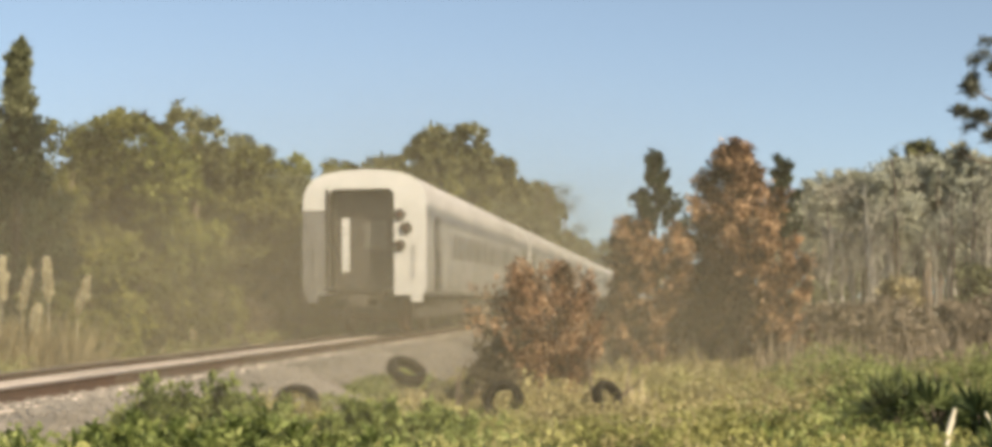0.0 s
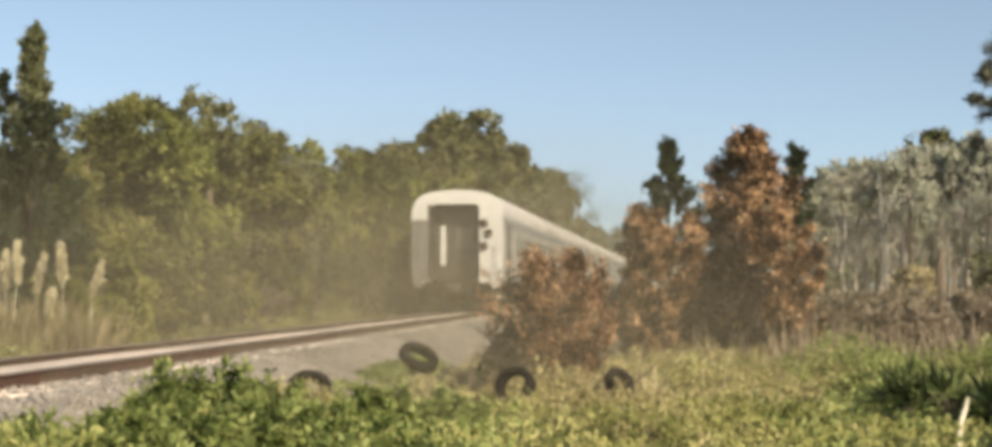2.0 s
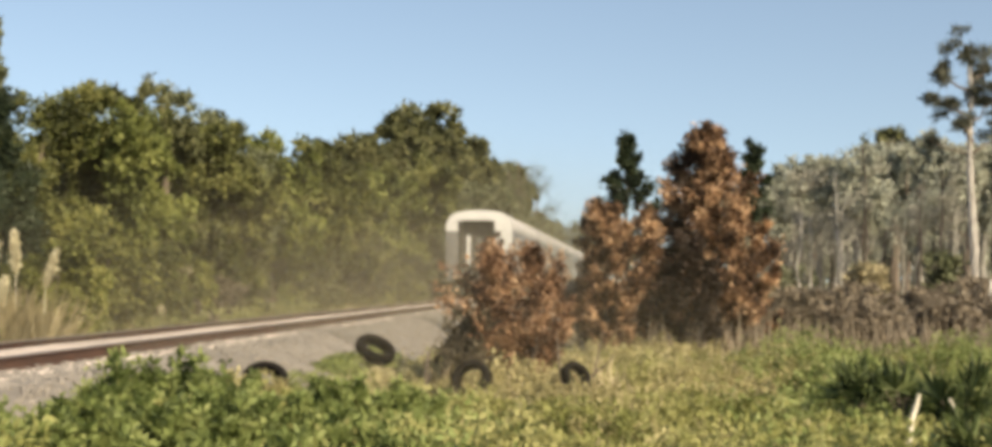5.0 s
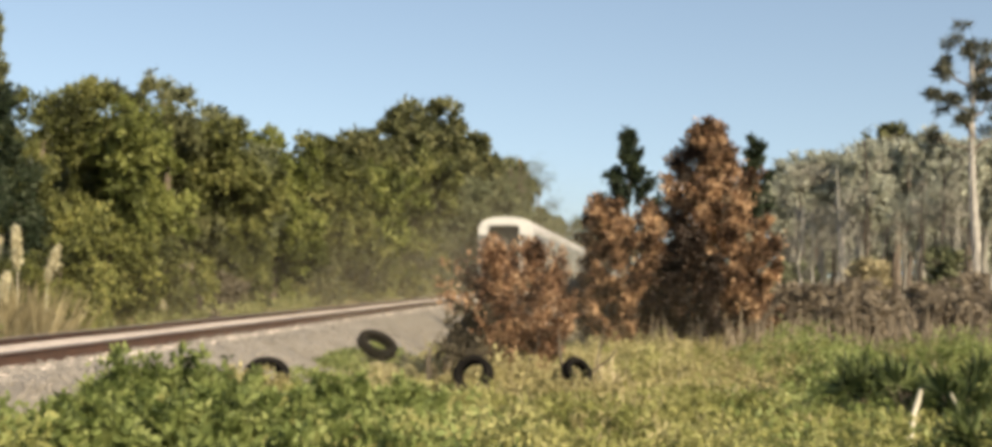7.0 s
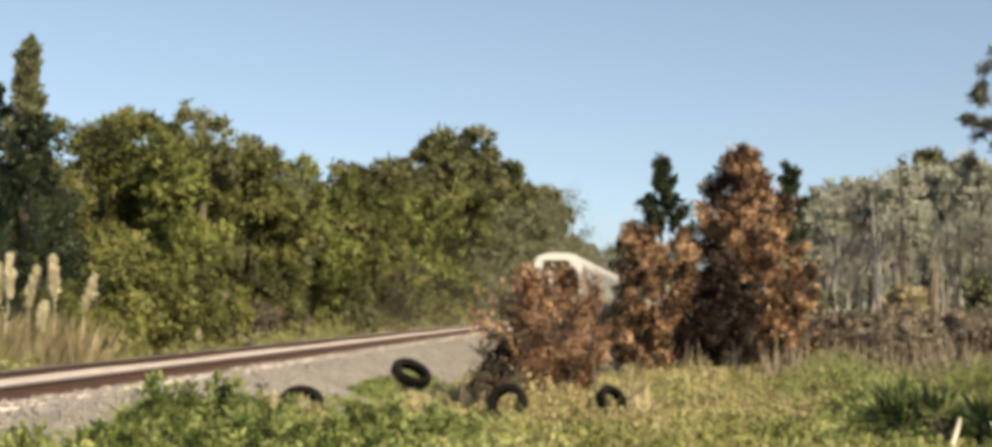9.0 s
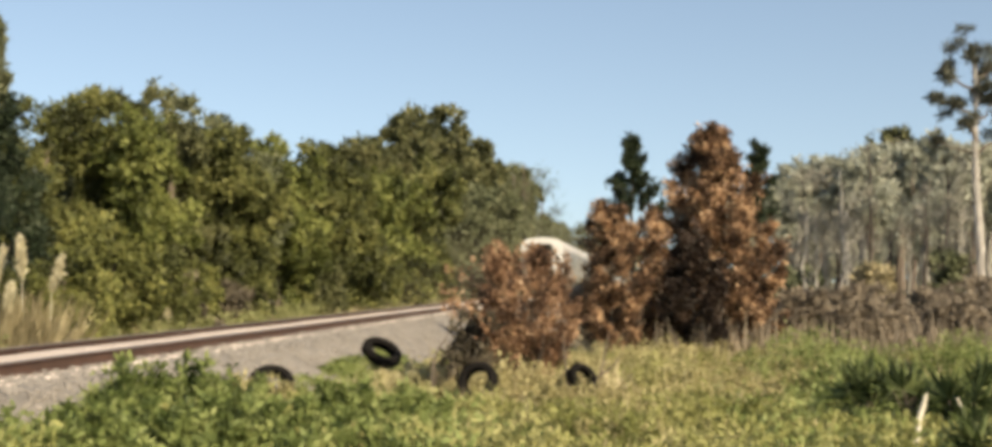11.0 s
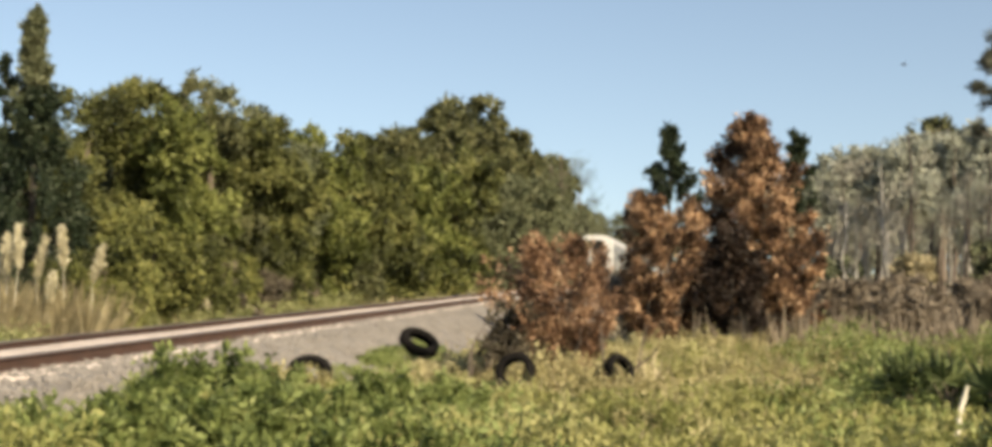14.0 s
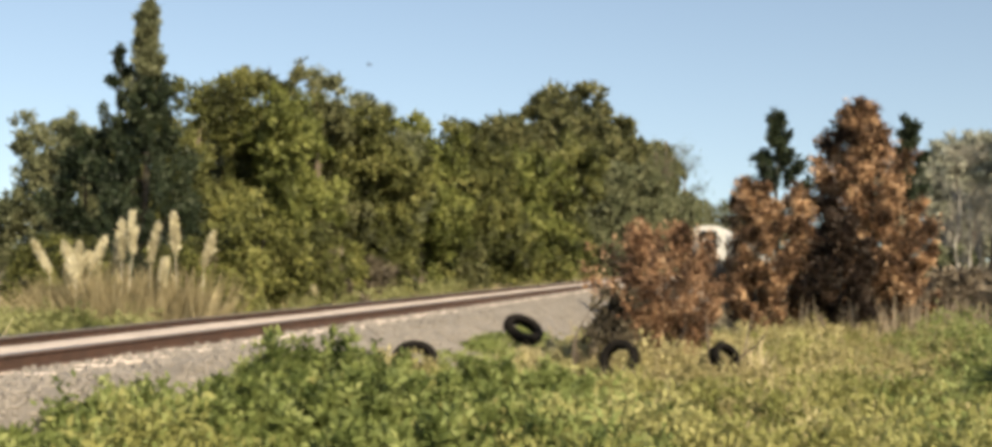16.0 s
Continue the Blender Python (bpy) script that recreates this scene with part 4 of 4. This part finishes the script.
    for i, (x, y, h, r) in enumerate([(11.59, 100.62, 10.1, 2.2), (14.56, 105.76, 11.0, 2.6), (17.68, 108.91, 11.6, 2.6), (21.70, 106.08, 11.6, 2.4), (24.30, 105.20, 10.9, 2.6), (28.11, 107.37, 11.3, 2.6), (8.52, 108.49, 9.6, 2.2), (31.10, 109.51, 11.0, 2.6), (8, 112, 9.5, 2.8), (11.5, 118, 10, 3), (15, 120, 10.5, 3.2), (18.5, 122, 11.5, 3.2), (22, 122, 11.5, 3.2), (26, 120, 11.5, 3.2), (30, 120, 11.5, 3.2), (34, 122, 11.5, 3.2)]):
        tree("wood_tree", (x, y, 0), h, r, F_HAZED, "wood tree with haze put into its pale grey-green", 640 + i, n=12000, size=0.26, low=0.05, lobes=7, group="trees of the wood", bark=M_BARK_PALE)
    for i, (x, y, h, dark) in enumerate([(10.06, 62, 7.9, 1), (12.6, 64, 6.6, 1), (6.8, 60, 4.8, 0), (7.5, 61, 4.6, 0), (8.6, 60, 5.2, 0), (14.6, 63, 5.6, 1), (9.3, 63, 5.0, 0)]):
        bare_tree("bare_tree", (x, y, 0), h, 0.6, 720 + i, "thin dark leafless trunk before the wood" if dark else "thin pale leafless trunk before the wood", M_BARK_DARK if dark else M_BARK_PINE, F_TWIG, n=150, group="leafless trees", limbs=4)
    for i, (x, y, h, r) in enumerate([(8.3, 79, 8.6, 1.9), (10.3, 80, 9.2, 2.0), (12.2, 78, 9.6, 2.0), (13.9, 81, 10.2, 1.9), (15.6, 79, 10.4, 1.8), (17.3, 78, 9.6, 1.9), (19.4, 80, 9.8, 2.1), (21.6, 79, 9.6, 2.1)]):
        tree("wood_tree", (x, y, 0), h, r, F_HAZED, "bare-trunked tree with haze put into its pale grey-green", 730 + i, n=9000, size=0.22, low=0.5, lobes=8, group="trees of the wood", bark=M_BARK_PALE)
    tree("pine", (18.41, 100.93, 0), 12.8, 1.9, F_DEEP, "dark-topped pine rising over the wood", 660, n=2200, size=0.36, low=0.82, lobes=6)
    for i, (x, y, h, r) in enumerate([(14.01, 66.70, 3.2, 1.4), (17.60, 64.86, 3.6, 1.5), (10.92, 68.56, 2.6, 1.3), (20.01, 66.97, 3.8, 1.6), (7.84, 70.42, 2.6, 1.4), (4.75, 72.29, 2.4, 1.4), (1.57, 76.15, 2.6, 1.5)]):
        tree("shrub", (x, y, 0), h, r, F_FAR, "dull grey-green shrub before the grey wood", 670 + i, n=2200, size=0.28, low=0.0, lobes=5, category="shrub", group="shrubs before the wood")
    # the tall pine with a pale trunk
    rng = np.random.default_rng(700)
    pine = thing("tall_pine", pose(13.2, 55.67, 0), "tall pine with a pale trunk and tufted dark crown", "tree")
    part("trunk", tube(bmesh.new(), wavy_line(rng, (0, 0, -0.1), (-0.15, 0, 10.9), 8, 0.05), np.linspace(0.23, 0.09, 8), 10), M_BARK_PINE, pine)
    for x, y, z, r in [(-1.3, 0, 10.9, 0.5), (-0.4, 0.2, 11.9, 0.6), (0.5, 0, 11.2, 0.7), (-1.0, 0.3, 9.6, 0.45), (-1.7, 0, 9.9, 0.2), (0.8, 0, 9.8, 0.7), (-0.5, -0.2, 8.9, 0.4), (1.0, 0.2, 8.5, 0.6), (-1.6, 0.1, 8.3, 0.22), (0.1, 0, 10.3, 0.5)]:
        z -= 0.85
        part("limb", tube(bmesh.new(), wavy_line(rng, (0, 0, z - 0.7), (x, y, z), 4, 0.06), [0.07, 0.05, 0.035, 0.02], 6), M_BARK, pine)
        subs = [(x + rng.normal() * 0.5 * r, y + rng.normal() * 0.4, z + rng.normal() * 0.4 * r, r * rng.uniform(0.25, 0.55), r * 0.45, r * rng.uniform(0.14, 0.3)) for _ in range(7)]
        p, d = crown_points(rng, subs, int(1000 * r + 120), 0.5)
        tagged(part("needle_tuft", quads("needle_tuft", leaves(rng, p, 0.30, 0.16, d * 0.8 + np.array((0, 0, 0.5)))), F_PINE, pine), kind="stuff")
    for i, (x, y, h) in enumerate([(-13.1, 150, 14.6), (-11.6, 156, 12.4), (-13.9, 146, 13.0)]):
        bare_tree("sparse_tree", (x, y, 0.3), h, 2.6, 690 + i, "thin sparse tree far along the railway", M_BARK, F_FAR, n=2200)
    snag = thing("dead_tree", pose(14.15, 56.2, 0), "slim dark dead trunk close beside the tall pine", "tree")
    part("trunk", tube(bmesh.new(), wavy_line(rng, (0, 0, -0.1), (0.05, 0, 9.4), 7, 0.05), np.linspace(0.20, 0.07, 7), 8), M_BARK_DARK, snag)
    for z, x in ((8.2, 0.9), (6.9, -0.5), (7.6, 0.5), (5.4, 0.6)):
        part("limb", tube(bmesh.new(), wavy_line(rng, (0.02, 0, z - 0.3), (x, 0.1, z + 0.2), 4, 0.05), [0.05, 0.04, 0.025, 0.012], 6), M_BARK_DARK, snag)
    post = thing("marker_post", pose(10.09, 40.50, 0), "short white painted marker post in the brush", "post")
    part("shaft", box(bmesh.new(), -0.06, 0.06, -0.05, 0.05, -0.1, 1.9, 0.015), M_POST, post)


near_side()


def tyre(at, turn, outer, width, label, seed):
    """A discarded tyre: rounded carcass with an open bead and tread blocks."""
    rng = np.random.default_rng(seed)
    ob = thing("tyre", at @ pose(0, 0, 0, *turn), label, "tyre", "discarded tyres")
    R, w = outer, width / 2
    prof = [(0.60 * R, -0.55 * w), (0.66 * R, -0.95 * w), (0.82 * R, -1.05 * w), (0.95 * R, -0.9 * w), (R, -0.6 * w), (R, 0.6 * w), (0.95 * R, 0.9 * w), (0.82 * R, 1.05 * w), (0.66 * R, 0.95 * w), (0.60 * R, 0.55 * w),
            (0.68 * R, 0.8 * w), (0.88 * R, 0.8 * w), (0.93 * R, 0), (0.88 * R, -0.8 * w), (0.68 * R, -0.8 * w)]
    bm = bmesh.new()
    N = 36
    rings = [[bm.verts.new((r * math.cos(2 * math.pi * k / N), r * math.sin(2 * math.pi * k / N), h)) for r, h in prof] for k in range(N)]
    for k in range(N):
        a, b = rings[k], rings[(k + 1) % N]
        for i in range(len(prof)):
            j = (i + 1) % len(prof)
            bm.faces.new((a[i], a[j], b[j], b[i]))
    bmesh.ops.recalc_face_normals(bm, faces=bm.faces)
    part("carcass", bm, M_TYRE, ob)
    bm = bmesh.new()
    for k in range(N):
        for row in (-0.32, 0.32):
            b = pose(0, 0, 0, 0, 0, 360 * (k + (0.5 if row > 0 else 0)) / N) @ pose(R, 0, row * w)
            for c in bmesh.ops.create_cube(bm, size=1)["verts"]:
                c.co = b @ Vector((c.co.x * 0.02, c.co.y * 0.11 * R, c.co.z * 0.5 * w))
    part("tread", bm, M_TYRE, ob)
    return ob


tyre(pose(-4.87, 17.5, 0.47), (34, 24, -15), 0.29, 0.17, "old black tyre leaning on the ballast slope", 1)
tyre(pose(-4.67, 24.0, 0.54), (28, 24, 10), 0.36, 0.2, "old black tyre leaning in the weeds by the ballast", 2)
tyre(pose(-2.38, 19.4, 0.37), (66, -8, -14), 0.29, 0.19, "old black tyre standing beside the dead bush", 3)
tyre(pose(-0.93, 20.3, 0.36), (60, 14, 38), 0.24, 0.17, "old black tyre propped among pale weeds", 4)


def herb(at, height, spread, seed):
    """A clump of leafy weed stems that fan out from one root, leaves along each stem."""
    rng = np.random.default_rng(seed)
    ob = thing("green_shrub", pose(*at), "leafy fresh green weed shrub beside the gravel", "shrub", "green weed shrubs")
    pts, dirs = [], []
    for k in range(46):
        ang, out = rng.uniform(0, 2 * math.pi), spread * rng.uniform(0.1, 1.0) ** 0.6
        h = height * rng.uniform(0.6, 1.08) * (1 - 0.35 * (out / spread) ** 2)
        root = np.array((math.cos(ang) * out * 0.35, math.sin(ang) * out * 0.35, 0.0))
        tip = np.array((math.cos(ang) * out, math.sin(ang) * out, h))
        if k < 12:
            part("stem", tube(bmesh.new(), [tuple(root), tuple(root * 0.55 + tip * 0.45 + np.array((0, 0, 0.05))), tuple(tip * 0.95)], [0.008, 0.006, 0.003], 5), F_WEED, ob)
        m = 105
        s = rng.uniform(0.12, 1.0, (m, 1)) ** 0.75
        side = unit(rng.normal(size=(m, 3)) * np.array((1, 1, 0.5)))
        pts.append(root + (tip - root) * s + side * 0.055 * (1.15 - s))
        dirs.append(side * 0.9 + np.array((0, 0, 0.55)))
    part("foliage", quads("foliage", leaves(rng, np.concatenate(pts), 0.09, 0.42, np.concatenate(dirs) * 1.5, 0.5)), F_GREEN, ob)
    return ob


def foreground():
    greens = [(-4.56, 12, 1.15, 0.47), (-4.35, 12.5, 1.10, 0.46), (-4.04, 13, 0.97, 0.45), (-4.56, 11, 0.90, 0.36), (-4.22, 9.5, 0.79, 0.29), (-3.92, 9.8, 0.82, 0.34), (-3.73, 10.5, 0.90, 0.41), (-3.42, 11, 0.86, 0.41), (-3.08, 11.5, 0.81, 0.40), (-3.20, 14, 0.76, 0.45), (-2.83, 14.5, 0.77, 0.47), (-2.47, 15, 0.57, 0.38), (-2.19, 10, 0.80, 0.35), (-2.36, 9, 0.78, 0.31), (-1.68, 9.8, 0.73, 0.32), (-2.80, 8.6, 0.78, 0.34), (-1.25, 9, 0.69, 0.25)]
    for i, (x, y, h, r) in enumerate(greens):
        herb((x, y, rise(x) * 0.6), h - rise(x) * 0.6, r * 1.15, 800 + i)
    for i, (x, y, h, r) in enumerate([(2.67, 17.14, 0.8, 0.6), (3.12, 16.16, 0.85, 0.6), (3.37, 15.17, 0.8, 0.55), (4.00, 16.70, 0.85, 0.6), (0.54, 8.03, 0.62, 0.4), (1.32, 8.57, 0.68, 0.4), (1.73, 8.29, 0.66, 0.4), (2.70, 11.13, 0.75, 0.5), (3.61, 13.18, 0.8, 0.55)]):
        rng = np.random.default_rng(850 + i)
        ob = thing("palmetto", pose(x, y, 0), "dark green palmetto with stiff fanned blades", "shrub", "palmettos in the field")
        for k in range(11):
            ang = rng.uniform(0, 6.28)
            tilt = rng.uniform(0.3, 1.1)
            hub = np.array((math.cos(ang) * r * 0.45 * tilt, math.sin(ang) * r * 0.45 * tilt, h * rng.uniform(0.35, 0.7)))
            stalk = part("stalk", tube(bmesh.new(), [(0.00, 0.00, 0), tuple(hub * 0.6), tuple(hub)], [0.012, 0.009, 0.007], 5), M_BARK, ob)
            m = 26
            fan = np.linspace(-1.98, 1.81, m)
            fwd = unit(hub + np.array((0.00, 0.00, 0.25)))
            sidev = unit(np.cross(fwd, np.array((0.00, 0.00, 1.0)) + rng.normal(size=3) * 0.3))
            d = fwd * np.cos(fan)[:, None] + sidev * np.sin(fan)[:, None] + rng.normal(size=(m, 3)) * 0.06
            part("fan_leaf", quads("fan_leaf", leaves(rng, np.tile(hub, (m, 1)), h * 0.38, 0.14, d * 6, 0.3)), F_PALM, stalk)
    weeds("yellow_weeds", "yellow-green flowering weeds over the rough field", [(-4.2, 5.0, 6.5, 12, 6000, 0.52), (-4.4, 7.0, 12, 17, 6500, 0.37), (-4.4, 8.0, 17, 20.5, 3200, 0.19), (-4.3, 9, 20.5, 30, 5200, 0.34)], F_WEED, 900, size=0.075, aspect=0.45, per=36)
    weeds("pale_weeds", "pale yellowish weeds round the tyres and the dead bush", [(-2.9, -0.5, 19.95, 20.5, 150, 0.62), (-3.2, -0.3, 18.3, 19.0, 130, 0.42), (-5.1, -4.5, 16.5, 17.1, 30, 0.3), (-3.6, 3.2, 16.5, 19.0, 700, 0.2), (-4.2, 3.5, 20.4, 25, 1300, 0.42), (-2.2, 3.0, 10, 16, 500, 0.38), (-1.6, 4.0, 27, 31, 800, 0.5)], F_DRYWEED, 905, size=0.08, aspect=0.4, per=34)
    weeds("mixed_weeds", "fresh green low weeds between the yellow ones", [(-4.3, -1.0, 6.5, 14, 2600, 0.45), (1.0, 7.5, 7, 19, 2600, 0.5), (2.0, 11, 19, 34, 2600, 0.6), (-5.1, -3.6, 13, 27, 1500, 0.15), (-5.3, -4.2, 7.5, 13, 900, 0.30)], F_GREEN, 901, size=0.07, aspect=0.5, per=32)
    weeds("bank_weeds", "pale green weeds along the far side of the track", [(-12.2, -10.5, 17, 26, 1500, 0.55), (-12.0, -10.3, 12, 45, 3800, 0.46), (-15.0, -11.5, 14, 30, 2400, 0.42), (-12.5, -10.4, 45, 120, 2600, 0.5)], F_BANK, 902, size=0.10, aspect=0.4)
    blades("dry_grass", "dry straw-coloured grass through the field", [(-4.0, 5, 7, 20, 4000, 0.36), (-4.2, 11, 20, 45, 5500, 0.42), (-12, -10.3, 16, 70, 3000, 0.42), (-11.4, -10.0, 36, 120, 4500, 0.32), (-1.8, 4.2, 28.5, 34, 2200, 0.32), (-4.6, 0, 18, 24, 1200, 0.30), (-3.1, -0.3, 20.6, 21.2, 900, 0.5)], F_STRAW, 903)
    blades("brush_grass", "grey-brown dead grass in the far field", [(0, 20, 30, 70, 14000, 0.8), (-1.5, 12, 34, 42, 3500, 0.5), (4, 12, 26, 34, 2500, 0.4)], F_BRUSH, 904, width=0.06)
    s = thing("dead_stick", pose(2.53, 13.13, 0), "bleached pale stick leaning in the palmettos", "stick")
    part("shaft", tube(bmesh.new(), [(-0.05, 0, 0.0), (0.0, 0, 0.5), (0.05, 0.02, 0.64), (0.08, 0.02, 0.76)], [0.024, 0.026, 0.024, 0.014], 7), M_DRYWOOD, s)
    s = thing("dead_stick", pose(3.03, 13.15, 0), "thin pale dead stalk leaning in the palmettos", "stick")
    part("shaft", tube(bmesh.new(), [(0.08, 0, 0.0), (0.0, 0, 0.42), (-0.14, 0.02, 0.72)], [0.016, 0.015, 0.009], 7), M_DRYWOOD, s)
    rng = np.random.default_rng(77)
    for i in range(8):
        x, y = rng.uniform(-3.4, -0.4), rng.uniform(20.0, 21.5)
        s = thing("dead_branch", pose(x, y, 0), "dark dead branch sticking up among the tyres", "branch", "dead branches among the tyres")
        part("shaft", tube(bmesh.new(), wavy_line(rng, (0, 0, -0.05), (rng.normal() * 0.25, rng.normal() * 0.2, rng.uniform(0.5, 1.1)), 5, 0.04), [0.03, 0.025, 0.02, 0.014, 0.008], 6), M_BARK, s)


foreground()
track()


def bird():
    b = thing("bird", pose(40, 60, 14), "small dark bird crossing the sky", "bird")
    part("body", tube(bmesh.new(), [(-0.20, 0, 0), (-0.12, 0, 0.0), (0, 0, 0), (0.10, 0, 0.01), (0.16, 0, 0.02), (0.20, 0, 0.01)], [0.015, 0.03, 0.055, 0.045, 0.03, 0.006], 8), F_BIRD, b)
    for s in (1, -1):
        bm = bmesh.new()
        for z in (0.0, 0.012):
            bm.faces.new([bm.verts.new(p) for p in ((0.07, s * 0.03, 0.02 + z), (0.04, s * 0.22, 0.09 + z), (-0.06, s * 0.36, 0.06 + z), (-0.06, s * 0.2, 0.06 + z), (-0.05, s * 0.03, 0.02 + z))])
        part("wing", bm, F_BIRD, b)
    b.scale = (0.65, 0.65, 0.65)
    return b


BIRD = bird()


def motions():
    for i, c in enumerate(CARS):
        walk(c, [(t, pose(TRACK_X, REAR_AT + i * (LENGTH + 0.65) + SPEED * t, RAIL_TOP)) for t in range(0, 17, 2)])
        for g in c.children:
            if g.name.startswith("bogie"):
                for ws in g.children:
                    y = ws.location.y
                    walk(ws, [(k / 10, pose(0, y, 0.46, -math.degrees(SPEED * k / 10 / 0.46))) for k in range(161)])
    for c, (y, rx, rz, den, v, sink) in zip(CLOUDS, DUST):
        walk(c, [(t, pose(-6.0 - 0.05 * t, y + v * t, 0.9 - sink * t * t)) for t in range(0, 17, 2)])
    walk(BIRD, BIRD_ROWS)


BIRD_ROWS = [(0, pose(147.1, 66.7, 14.0, 0, 0, 180)), (13, pose(23.3, 61.1, 11.2, 0, 0, 180)), (14, pose(9.5, 60.5, 10.8, 0, 0, 180)), (14.5, pose(2.5, 60.2, 10.9, 0, 0, 180)), (15.5, pose(-11.7, 59.5, 10.6, 0, 0, 180)), (16, pose(-18.7, 59.2, 10.6, 0, 0, 180))]
motions()
